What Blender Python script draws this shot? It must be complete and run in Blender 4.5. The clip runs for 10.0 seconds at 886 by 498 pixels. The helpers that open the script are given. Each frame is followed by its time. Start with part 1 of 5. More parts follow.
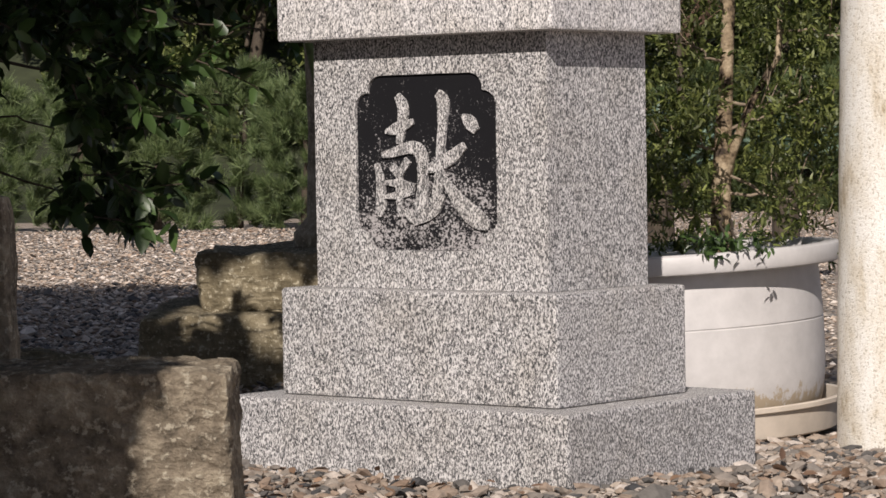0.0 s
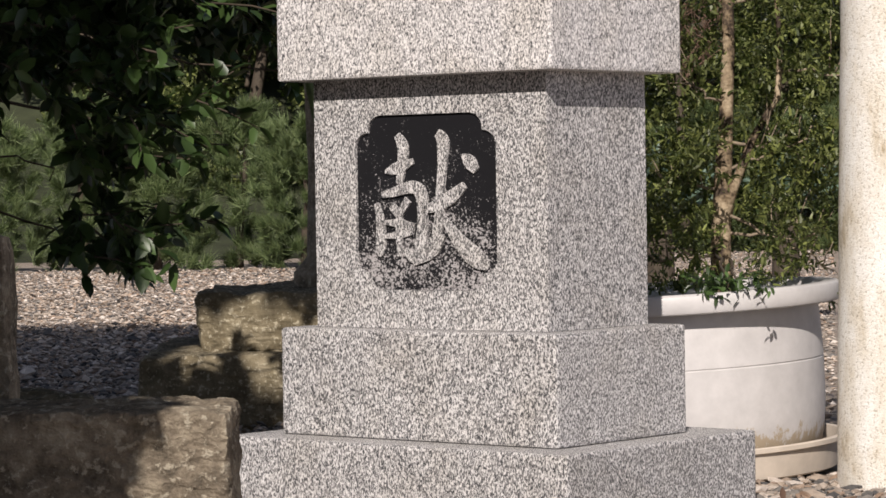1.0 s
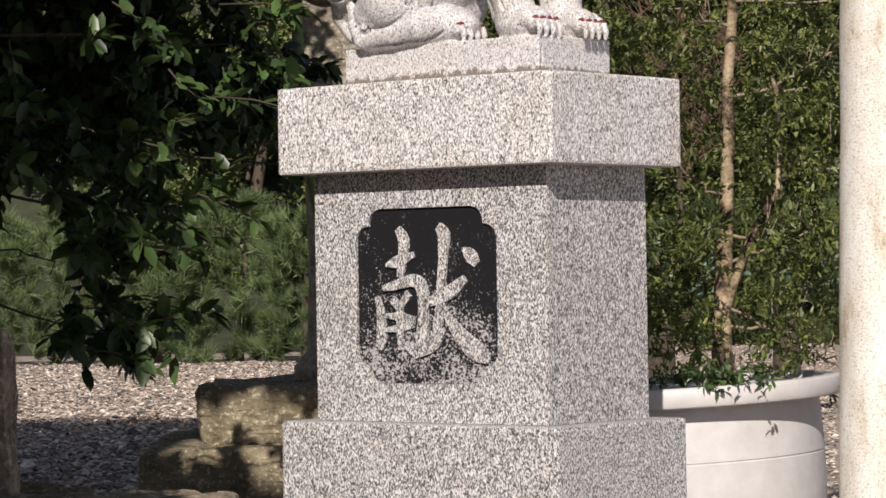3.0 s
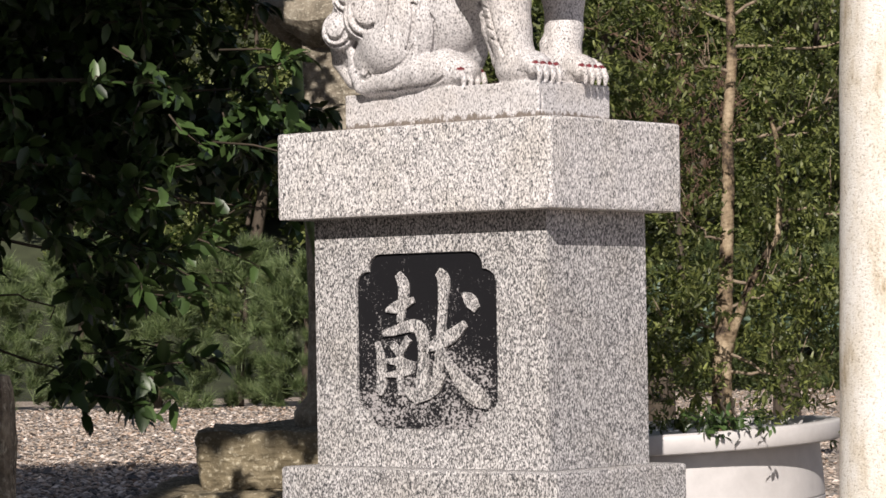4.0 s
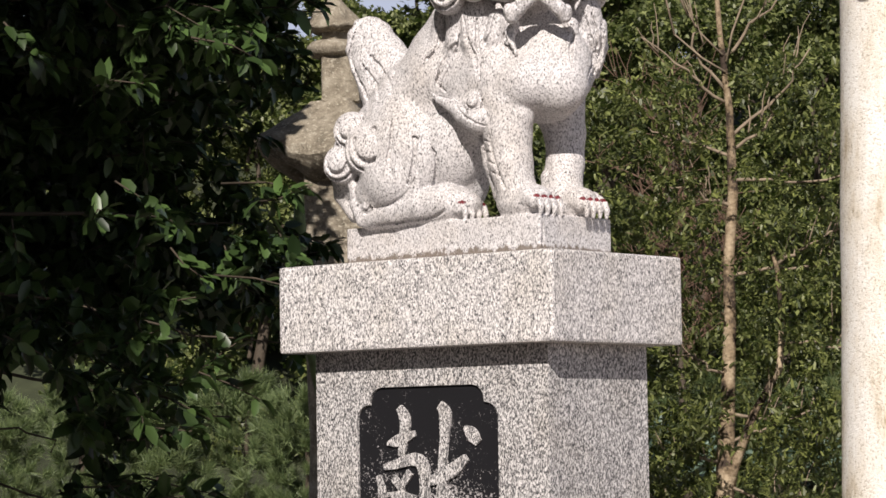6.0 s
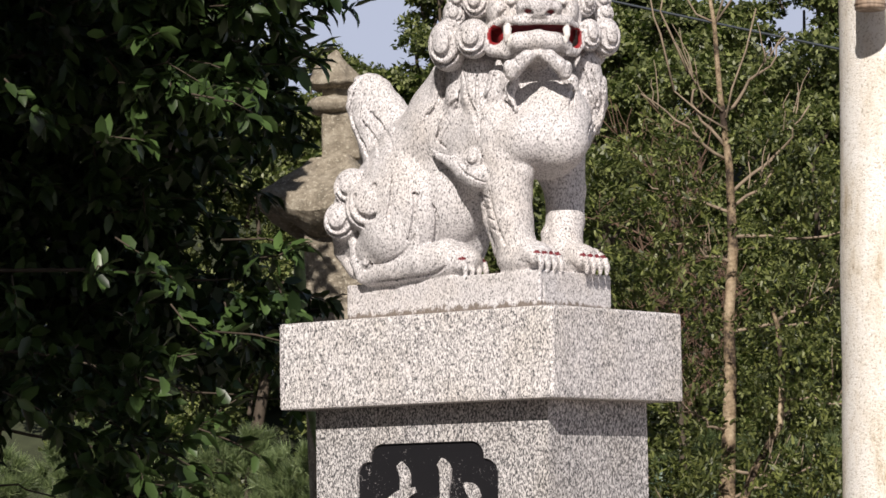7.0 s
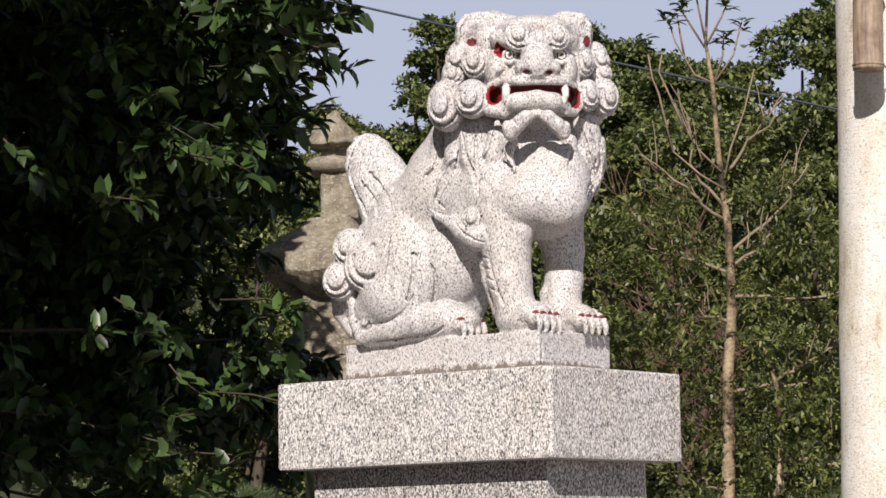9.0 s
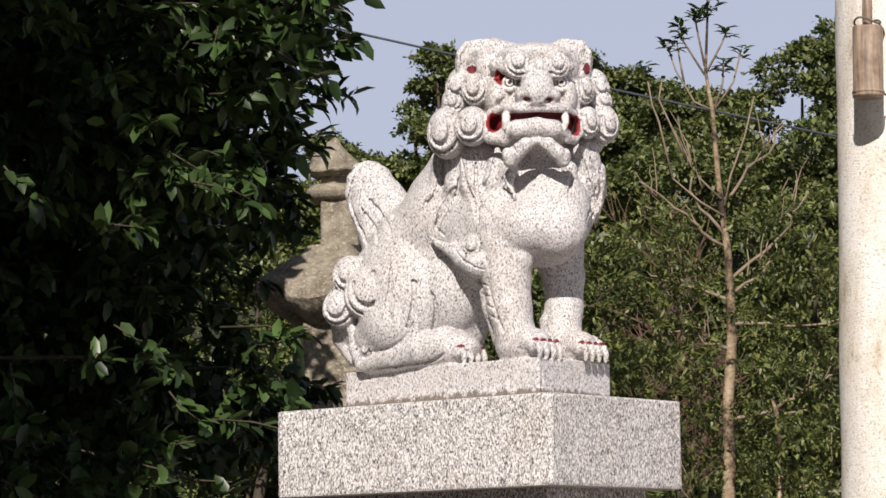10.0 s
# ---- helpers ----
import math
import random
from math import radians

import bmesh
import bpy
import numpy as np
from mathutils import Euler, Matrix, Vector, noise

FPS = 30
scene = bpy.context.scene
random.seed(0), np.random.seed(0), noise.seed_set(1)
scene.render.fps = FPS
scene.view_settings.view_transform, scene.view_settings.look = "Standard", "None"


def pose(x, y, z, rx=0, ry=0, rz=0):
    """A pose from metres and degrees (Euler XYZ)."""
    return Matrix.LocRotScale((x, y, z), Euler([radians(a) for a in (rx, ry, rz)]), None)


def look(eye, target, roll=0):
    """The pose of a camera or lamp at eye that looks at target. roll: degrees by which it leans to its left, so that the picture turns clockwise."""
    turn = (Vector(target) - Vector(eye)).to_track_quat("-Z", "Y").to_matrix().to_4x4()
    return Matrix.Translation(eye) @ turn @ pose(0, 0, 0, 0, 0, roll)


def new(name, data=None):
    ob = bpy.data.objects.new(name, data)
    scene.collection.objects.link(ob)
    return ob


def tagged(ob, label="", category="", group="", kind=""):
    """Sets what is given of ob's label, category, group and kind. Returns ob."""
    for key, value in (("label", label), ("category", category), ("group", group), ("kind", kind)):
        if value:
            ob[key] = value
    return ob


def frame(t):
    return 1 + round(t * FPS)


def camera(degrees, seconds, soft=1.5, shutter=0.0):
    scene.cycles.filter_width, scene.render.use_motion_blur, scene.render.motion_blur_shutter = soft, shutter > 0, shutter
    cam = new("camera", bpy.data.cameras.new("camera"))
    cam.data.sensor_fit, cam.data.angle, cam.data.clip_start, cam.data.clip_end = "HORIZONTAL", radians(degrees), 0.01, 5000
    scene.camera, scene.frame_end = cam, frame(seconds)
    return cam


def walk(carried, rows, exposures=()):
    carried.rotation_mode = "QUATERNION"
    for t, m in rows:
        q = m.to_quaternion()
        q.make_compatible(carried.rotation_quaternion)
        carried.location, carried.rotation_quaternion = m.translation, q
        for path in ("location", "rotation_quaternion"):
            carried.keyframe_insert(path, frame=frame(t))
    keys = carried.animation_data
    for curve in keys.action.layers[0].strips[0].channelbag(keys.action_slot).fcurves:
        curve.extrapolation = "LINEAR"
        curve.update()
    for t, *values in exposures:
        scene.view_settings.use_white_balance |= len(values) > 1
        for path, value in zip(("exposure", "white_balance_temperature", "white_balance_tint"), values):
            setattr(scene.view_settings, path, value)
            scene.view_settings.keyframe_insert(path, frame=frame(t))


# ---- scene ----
EYE = 0.832
cam = camera(17.43, 10.0, soft=1.6)
ROLL = -0.92
TILTS = [(0.0, -2.052, 0.0), (0.5, -1.687, -0.005), (1.0, -1.264, -0.013), (1.5, -0.884, -0.02), (2.0, -0.372, -0.018),
         (2.5, 0.18, -0.023), (4.0, 1.483, -0.044), (4.5, 2.23, -0.05), (5.0, 2.896, -0.057), (5.5, 3.485, -0.051),
         (7.0, 5.242, -0.072), (7.5, 5.561, -0.083), (8.0, 5.88, -0.096), (8.5, 6.159, -0.111), (9.0, 6.433, -0.116),
         (9.5, 6.741, -0.12), (10.0, 6.973, -0.124)]
walk(cam, [(t, pose(0, 0, EYE, 90 + pitch, 0, yaw) @ pose(0, 0, 0, 0, 0, ROLL)) for t, pitch, yaw in TILTS], exposures=[(0.0, -0.02, 6600, 15), (1.0, 0.06, 6600, 15), (2.5, 0.17, 6600, 15), (4.5, 0.22, 6600, 15), (10.0, 0.18, 6600, 15)])

# ---- sky and sun ----
SUN_TO = Vector((-0.20, -1.412, 1.0)).normalized()
world = bpy.data.worlds.new("sky")
scene.world = world
world.use_nodes = True
wn, wl = world.node_tree.nodes, world.node_tree.links
sky = wn.new("ShaderNodeTexSky")
sky.sky_type, sky.sun_disc = "NISHITA", False
sky.sun_elevation = math.asin(SUN_TO.z)
sky.sun_rotation = math.atan2(SUN_TO.x, SUN_TO.y)
sky.dust_density, sky.air_density = 1.0, 1.0
haze = wn.new("ShaderNodeMix")
haze.data_type = "RGBA"
dirn = wn.new("ShaderNodeTexCoord")
upz = wn.new("ShaderNodeSeparateXYZ")
wl.new(dirn.outputs["Generated"], upz.inputs[0])
band = wn.new("ShaderNodeMapRange")
band.interpolation_type = "SMOOTHSTEP"
for key, value in (("From Min", 0.2), ("From Max", 0.42), ("To Min", 0.75), ("To Max", 0.05)):
    band.inputs[key].default_value = value
wl.new(upz.outputs["Z"], band.inputs["Value"])
wl.new(band.outputs[0], haze.inputs[0])
haze.inputs[7].default_value = (14.4, 16.0, 19.9, 1)
wl.new(sky.outputs[0], haze.inputs[6])
wl.new(haze.outputs[2], wn["Background"].inputs[0])
wn["Background"].inputs[1].default_value = 0.036
sun_data = bpy.data.lights.new("sun", "SUN")
sun_data.energy, sun_data.angle, sun_data.color = 5.0, radians(0.53), (1.0, 0.95, 0.87)
sun = new("sun", sun_data)
sun.matrix_world = look(SUN_TO * 40, (0, 0, 0))


# ---- materials ----
def make_mat(name, rough=0.8, metal=0.0, spec=0.4):
    m = bpy.data.materials.new(name)
    m.use_nodes = True
    b = m.node_tree.nodes["Principled BSDF"]
    b.inputs["Roughness"].default_value, b.inputs["Metallic"].default_value = rough, metal
    b.inputs["Specular IOR Level"].default_value = spec
    return m, m.node_tree.nodes, m.node_tree.links, b


def tex(n, l, kind, scale, detail=4.0, rough=0.6, space="Object", stretch=None):
    c = n.new("ShaderNodeTexCoord")
    t = n.new("ShaderNodeTex" + kind)
    t.inputs["Scale"].default_value = scale
    if kind == "Noise":
        t.inputs["Detail"].default_value, t.inputs["Roughness"].default_value = detail, rough
    src = c.outputs[space]
    if stretch:
        mp = n.new("ShaderNodeMapping")
        mp.inputs["Scale"].default_value = stretch
        l.new(src, mp.inputs[0])
        src = mp.outputs[0]
    l.new(src, t.inputs["Vector"])
    return t


def ramp(n, l, fac, stops, mode="LINEAR"):
    r = n.new("ShaderNodeValToRGB")
    r.color_ramp.interpolation = mode
    e = r.color_ramp.elements
    while len(e) < len(stops):
        e.new(0.5)
    for k, (p, c) in zip(e, stops):
        k.position, k.color = p, (*c, 1) if len(c) == 3 else c
    l.new(fac, r.inputs[0])
    return r.outputs[0]


def mixc(n, l, fac, a, b, mode="MIX"):
    m = n.new("ShaderNodeMix")
    m.data_type, m.blend_type = "RGBA", mode
    for sock, val in ((m.inputs[0], fac), (m.inputs[6], a), (m.inputs[7], b)):
        if isinstance(val, (int, float)):
            sock.default_value = val
        elif isinstance(val, tuple):
            sock.default_value = (*val, 1)
        else:
            l.new(val, sock)
    return m.outputs[2]


def bump(n, l, b, height, strength, dist):
    k = n.new("ShaderNodeBump")
    k.inputs["Strength"].default_value, k.inputs["Distance"].default_value = strength, dist
    l.new(height, k.inputs["Height"])
    l.new(k.outputs[0], b.inputs["Normal"])


def granite(name, dark, mid, light, scale, spots, stain, stain_amt=0.5):
    """Crystals of quartz and feldspar with upright dark mica flecks."""
    m, n, l, b = make_mat(name, 0.62, 0, 0.35)
    v = tex(n, l, "Voronoi", scale * 1.9, stretch=(1.0, 1.0, 0.5))
    v.inputs["Randomness"].default_value = 1.0
    one = n.new("ShaderNodeSeparateColor")
    l.new(v.outputs["Color"], one.inputs[0])
    c = ramp(n, l, one.outputs[0], [(0.0, tuple(0.62 * q for q in mid)), (0.35, mid), (0.62, light), (1.0, tuple(min(0.9, 1.08 * q) for q in light))])
    t2 = tex(n, l, "Noise", scale * 1.4, 2.0, 0.6, stretch=(1.0, 1.0, 0.48))
    f = ramp(n, l, t2.outputs["Fac"], [(spots - 0.02, (1, 1, 1)), (spots + 0.025, (0, 0, 0))])
    c = mixc(n, l, f, c, dark)
    t3 = tex(n, l, "Noise", 5, 5, 0.65)
    f = ramp(n, l, t3.outputs["Fac"], [(0.45, (0, 0, 0)), (0.75, (stain_amt,) * 3)])
    c = mixc(n, l, f, c, mixc(n, l, 1.0, c, stain, "MULTIPLY"))
    l.new(c, b.inputs["Base Color"])
    bump(n, l, b, t2.outputs["Fac"], 0.3, 0.002)
    return m


GRANITE = granite("grey_granite", (0.055, 0.056, 0.06), (0.28, 0.272, 0.27), (0.66, 0.642, 0.635), 200, 0.445, (0.72, 0.68, 0.6), 0.5)
CAP_GRANITE = granite("pale_cap_granite", (0.075, 0.076, 0.08), (0.45, 0.435, 0.432), (0.78, 0.752, 0.745), 200, 0.42, (0.78, 0.74, 0.64), 0.5)
STATUE_STONE = granite("pale_granite", (0.065, 0.063, 0.063), (0.48, 0.465, 0.465), (0.63, 0.61, 0.61), 215, 0.388, (0.88, 0.80, 0.68), 0.5)


def add_foot_stain(m, z0, z1, tone=(0.10, 0.08, 0.06)):
    """Dark ragged moss and damp along the foot of a stone."""
    n, l = m.node_tree.nodes, m.node_tree.links
    b = n["Principled BSDF"]
    old = b.inputs["Base Color"].links[0].from_socket
    c = n.new("ShaderNodeTexCoord")
    sep = n.new("ShaderNodeSeparateXYZ")
    l.new(c.outputs["Object"], sep.inputs[0])
    mr = n.new("ShaderNodeMapRange")
    mr.inputs["From Min"].default_value, mr.inputs["From Max"].default_value = z1, z0
    mr.inputs["To Min"].default_value, mr.inputs["To Max"].default_value = -0.25, 0.25
    l.new(sep.outputs["Z"], mr.inputs["Value"])
    t = tex(n, l, "Noise", 42, 6, 0.75, stretch=(1, 1, 0.6))
    ad = n.new("ShaderNodeMath")
    l.new(mr.outputs[0], ad.inputs[0])
    l.new(t.outputs["Fac"], ad.inputs[1])
    f = ramp(n, l, ad.outputs[0], [(0.56, (0, 0, 0)), (0.64, (0.85,) * 3)])
    l.new(mixc(n, l, f, old, tone), b.inputs["Base Color"])


add_foot_stain(STATUE_STONE, -0.086, -0.050, (0.13, 0.10, 0.075))


def plain(name, col, rough=0.6, var=0.12, scale=30, bumpy=0.0, spec=0.4):
    m, n, l, b = make_mat(name, rough, 0, spec)
    t = tex(n, l, "Noise", scale, 5, 0.65)
    lo, hi = tuple(c * (1 - var) for c in col), tuple(min(1, c * (1 + var)) for c in col)
    l.new(ramp(n, l, t.outputs["Fac"], [(0.3, lo), (0.7, hi)]), b.inputs["Base Color"])
    if bumpy:
        bump(n, l, b, t.outputs["Fac"], bumpy, 0.004)
    return m


def old_stone(name, a, b_, c, scale=14, lichen=(0.42, 0.40, 0.27), relief=0.03):
    m, n, l, b = make_mat(name, 0.92, 0, 0.2)
    t1 = tex(n, l, "Noise", scale, 8, 0.72)
    col = ramp(n, l, t1.outputs["Fac"], [(0.3, a), (0.5, b_), (0.68, c)])
    t2 = tex(n, l, "Noise", scale * 4.5, 5, 0.65)
    f = ramp(n, l, t2.outputs["Fac"], [(0.55, (0, 0, 0)), (0.62, (0.8,) * 3)])
    col = mixc(n, l, f, col, lichen)
    l.new(col, b.inputs["Base Color"])
    hs = n.new("ShaderNodeMath")
    hs.operation = "MULTIPLY_ADD"
    hs.inputs[1].default_value = 0.45
    l.new(t2.outputs["Fac"], hs.inputs[0])
    l.new(t1.outputs["Fac"], hs.inputs[2])
    bump(n, l, b, hs.outputs[0], 0.9, relief)
    return m


def leaf_mat(name, dark, light, rough=0.32, through_col=(0.10, 0.20, 0.02), t=0.18, spec=0.5):
    m, n, l, b = make_mat(name, rough, 0, spec)
    g = n.new("ShaderNodeNewGeometry")
    col = ramp(n, l, g.outputs["Random Per Island"], [(0.0, dark), (0.75, light), (1.0, tuple(min(1, 1.5 * c) for c in light))])
    tn = tex(n, l, "Noise", 3.0, 3)
    f = ramp(n, l, tn.outputs["Fac"], [(0.35, (0.65,) * 3), (0.7, (1.2,) * 3)])
    col = mixc(n, l, 1.0, col, f, "MULTIPLY")
    l.new(col, b.inputs["Base Color"])
    tr = n.new("ShaderNodeBsdfTranslucent")
    tr.inputs["Color"].default_value = (*through_col, 1)
    mx = n.new("ShaderNodeMixShader")
    mx.inputs[0].default_value = t
    l.new(b.outputs[0], mx.inputs[1])
    l.new(tr.outputs[0], mx.inputs[2])
    l.new(mx.outputs[0], n["Material Output"].inputs[0])
    return m


CAMELLIA = leaf_mat("glossy_leaf", (0.015, 0.030, 0.010), (0.056, 0.098, 0.028), 0.40, (0.06, 0.12, 0.015), 0.07, 0.38)
YEW = leaf_mat("yew_leaf", (0.035, 0.05, 0.014), (0.155, 0.175, 0.05), 0.5)
FOREST = leaf_mat("forest_leaf", (0.04, 0.055, 0.017), (0.145, 0.165, 0.053), 0.5)
PINE = leaf_mat("pine_needle", (0.05, 0.085, 0.03), (0.175, 0.225, 0.095), 0.5)
AGAVE = leaf_mat("agave_leaf", (0.07, 0.115, 0.08), (0.12, 0.18, 0.13), 0.45, t=0.05)
BROWN_TWIG = plain("brown_twig", (0.12, 0.075, 0.05), 0.85, 0.3, 40)
def bark(name):
    m, n, l, b = make_mat(name, 0.85, 0, 0.25)
    t1 = tex(n, l, "Noise", 9, 6, 0.7, stretch=(1, 1, 0.8))
    # dark blotches: the bark's own patches, with shade on the trunk painted in
    c = ramp(n, l, t1.outputs["Fac"], [(0.43, (0.055, 0.04, 0.03)), (0.49, (0.24, 0.18, 0.115)), (0.6, (0.42, 0.335, 0.23))])
    t2 = tex(n, l, "Noise", 60, 5, 0.7, stretch=(0.8, 0.8, 1.4))
    c = mixc(n, l, 1.0, c, ramp(n, l, t2.outputs["Fac"], [(0.35, (0.6, 0.58, 0.55)), (0.6, (1.1,) * 3)]), "MULTIPLY")
    l.new(c, b.inputs["Base Color"])
    bump(n, l, b, t2.outputs["Fac"], 0.7, 0.006)
    return m


BARK = bark("pale_bark")
TWIG = plain("dark_twig", (0.06, 0.046, 0.032), 0.85, 0.3, 40, 0.4)
DRY = plain("dry_twig", (0.24, 0.19, 0.135), 0.85, 0.3, 40, 0.4)
MOSSY = old_stone("mossy_stone", (0.10, 0.082, 0.052), (0.21, 0.175, 0.112), (0.31, 0.265, 0.18), 14, (0.52, 0.47, 0.35), 0.02)
ROUGH_STONE = old_stone("rough_stone", (0.03, 0.026, 0.022), (0.25, 0.205, 0.15), (0.50, 0.43, 0.32), 10, (0.55, 0.49, 0.38), 0.05)
LANTERN_STONE = old_stone("lantern_stone", (0.10, 0.088, 0.068), (0.26, 0.225, 0.17), (0.40, 0.36, 0.285), 16, (0.48, 0.44, 0.35), 0.02)
POT = plain("white_plastic", (0.53, 0.512, 0.502), 0.5, 0.10, 14)
DISH = plain("cream_plastic", (0.56, 0.49, 0.41), 0.55, 0.12, 12)
SOIL = plain("soil", (0.07, 0.055, 0.04), 0.95, 0.4, 60, 0.8)
def bamboo(name):
    m, n, l, b = make_mat(name, 0.5, 0, 0.35)
    t1 = tex(n, l, "Noise", 60, 5, 0.7, stretch=(1, 1, 0.07))
    c = ramp(n, l, t1.outputs["Fac"], [(0.32, (0.15, 0.105, 0.075)), (0.5, (0.30, 0.225, 0.165)), (0.66, (0.42, 0.33, 0.25))])
    t2 = tex(n, l, "Noise", 14, 5, 0.7)
    c = mixc(n, l, 1.0, c, ramp(n, l, t2.outputs["Fac"], [(0.35, (0.6, 0.56, 0.52)), (0.55, (1,) * 3)]), "MULTIPLY")
    l.new(c, b.inputs["Base Color"])
    return m


BAMBOO = bamboo("dried_bamboo")
add_foot_stain(POT, 0.08, 0.20, (0.36, 0.28, 0.18))
STALK = plain("cut_stalk", (0.10, 0.14, 0.05), 0.7, 0.35, 30, 0.3)
WIRE = plain("rusty_wire", (0.12, 0.10, 0.08), 0.6, 0.3, 50)
CABLE = plain("black_cable", (0.03, 0.04, 0.05), 0.6)
RED = plain("red_paint", (0.23, 0.014, 0.017), 0.6, 0.45, 90)
DRY_LEAF = leaf_mat("dry_leaf", (0.10, 0.055, 0.035), (0.24, 0.15, 0.095), 0.7, (0.2, 0.1, 0.04), 0.1)
# darker red for mouth slit, ears, nostrils and nail roots
DARK_RED = plain("dark_red_paint", (0.13, 0.014, 0.02), 0.7, 0.4, 90)
WHITE = plain("white_paint", (0.68, 0.66, 0.63), 0.5, 0.08, 60)
DARK = plain("dark_paint", (0.05, 0.035, 0.035), 0.6)


# ---- mesh helpers ----
def mesh_ob(name, verts, faces, mat, parent=None, smooth=False, label=""):
    me = bpy.data.meshes.new(name)
    me.from_pydata([tuple(map(float, v)) for v in verts], [], [tuple(map(int, f)) for f in faces])
    me.update()
    for m in mat if isinstance(mat, (list, tuple)) else [mat]:
        me.materials.append(m)
    if smooth:
        me.polygons.foreach_set("use_smooth", [True] * len(me.polygons))
    ob = new(name, me)
    ob.parent = parent
    return tagged(ob, label) if label else ob


def part(name, bm, mat, parent=None, label="", smooth=False):
    me = bpy.data.meshes.new(name)
    bm.normal_update()
    bm.to_mesh(me)
    bm.free()
    me.materials.append(mat)
    if smooth:
        me.polygons.foreach_set("use_smooth", [True] * len(me.polygons))
    ob = new(name, me)
    ob.parent = parent
    return tagged(ob, label) if label else ob


def thing(name, label, category, m=None, group="", kind=""):
    e = new(name)
    if m is not None:
        e.matrix_world = m
    e.empty_display_size = 0.1
    return tagged(e, label, category, group, kind)


def block(x0, x1, y0, y1, z0, z1, bevel=0.004, cuts=0, jitter=0.0, seed=0, seg=2):
    bm = bmesh.new()
    bmesh.ops.create_cube(bm, size=1)
    for v in bm.verts:
        v.co = Vector((x0 + (v.co.x + 0.5) * (x1 - x0), y0 + (v.co.y + 0.5) * (y1 - y0), z0 + (v.co.z + 0.5) * (z1 - z0)))
    if bevel:
        bmesh.ops.bevel(bm, geom=bm.edges[:], offset=bevel, segments=seg, profile=0.6, affect="EDGES")
    if cuts:
        bmesh.ops.subdivide_edges(bm, edges=[e for e in bm.edges if e.calc_length() > bevel * 3], cuts=cuts, use_grid_fill=True)
        for v in bm.verts:
            p = v.co * 5 + Vector((seed * 7.3, 0, 0))
            v.co += noise.noise_vector(p) * jitter + noise.noise_vector(p * 3.7) * jitter * 0.5 + noise.noise_vector(p * 9) * jitter * 0.35 + noise.noise_vector(p * 19) * jitter * 0.22
    return bm


def lathe(profile, n=48, arc=None):
    """Rings round z from (radius, height) pairs."""
    bm = bmesh.new()
    rings = []
    for r, z in profile:
        rings.append([bm.verts.new((r * math.cos(2 * math.pi * i / n), r * math.sin(2 * math.pi * i / n), z)) for i in range(n)])
    for a, b in zip(rings, rings[1:]):
        for i in range(n):
            bm.faces.new((a[i], a[(i + 1) % n], b[(i + 1) % n], b[i]))
    bm.faces.new(rings[0][::-1])
    bm.faces.new(rings[-1])
    return bm


def tube_mesh(paths, sides=7):
    """Tapered tubes through lists of (point, radius); returns verts and faces."""
    V, F = [], []
    for path in paths:
        base = len(V)
        for i, (p, r) in enumerate(path):
            p = Vector(p)
            a, b = Vector(path[max(i - 1, 0)][0]), Vector(path[min(i + 1, len(path) - 1)][0])
            d = (b - a).normalized() if (b - a).length > 1e-9 else Vector((0, 0, 1))
            s = d.cross(Vector((0.31, 0.85, 0.42))).normalized()
            t = d.cross(s)
            for k in range(sides):
                w = 2 * math.pi * k / sides
                V.append(p + (s * math.cos(w) + t * math.sin(w)) * r)
        for i in range(len(path) - 1):
            for k in range(sides):
                a, b = base + i * sides + k, base + i * sides + (k + 1) % sides
                F.append((a, b, b + sides, a + sides))
        F.append(tuple(base + k for k in range(sides))[::-1])
        F.append(tuple(base + (len(path) - 1) * sides + k for k in range(sides)))
    return V, F


def wavy(a, b, r0, r1, n=7, amp=0.03, rng=None):
    """A bent, tapering way from a to b."""
    rng = rng or random
    a, b = Vector(a), Vector(b)
    off = Vector((0, 0, 0))
    out = []
    for i in range(n + 1):
        k = i / n
        if 0 < i:
            off = off * 0.75 + Vector((rng.gauss(0, 1), rng.gauss(0, 1), rng.gauss(0, 0.6))) * amp
        out.append((a.lerp(b, k) + off * (0.3 + 0.7 * k), r0 + (r1 - r0) * k))
    return out


LEAF_V = np.array([(0, 0, 0), (0.26, -0.2, 0.05), (0.3, 0.0, -0.015), (0.26, 0.2, 0.05), (0.68, -0.17, 0.03), (0.7, 0, -0.05), (0.68, 0.17, 0.03), (1.0, 0, -0.12)])
LEAF_F = [(0, 1, 2), (0, 2, 3), (1, 4, 5, 2), (2, 5, 6, 3), (4, 7, 5), (5, 7, 6)]
BLADE_V = np.array([(0, -0.04, 0), (0, 0.04, 0), (0.55, -0.045, 0.02), (0.55, 0.045, 0.02), (1.0, 0, -0.05)])
BLADE_F = [(0, 2, 3, 1), (2, 4, 3)]


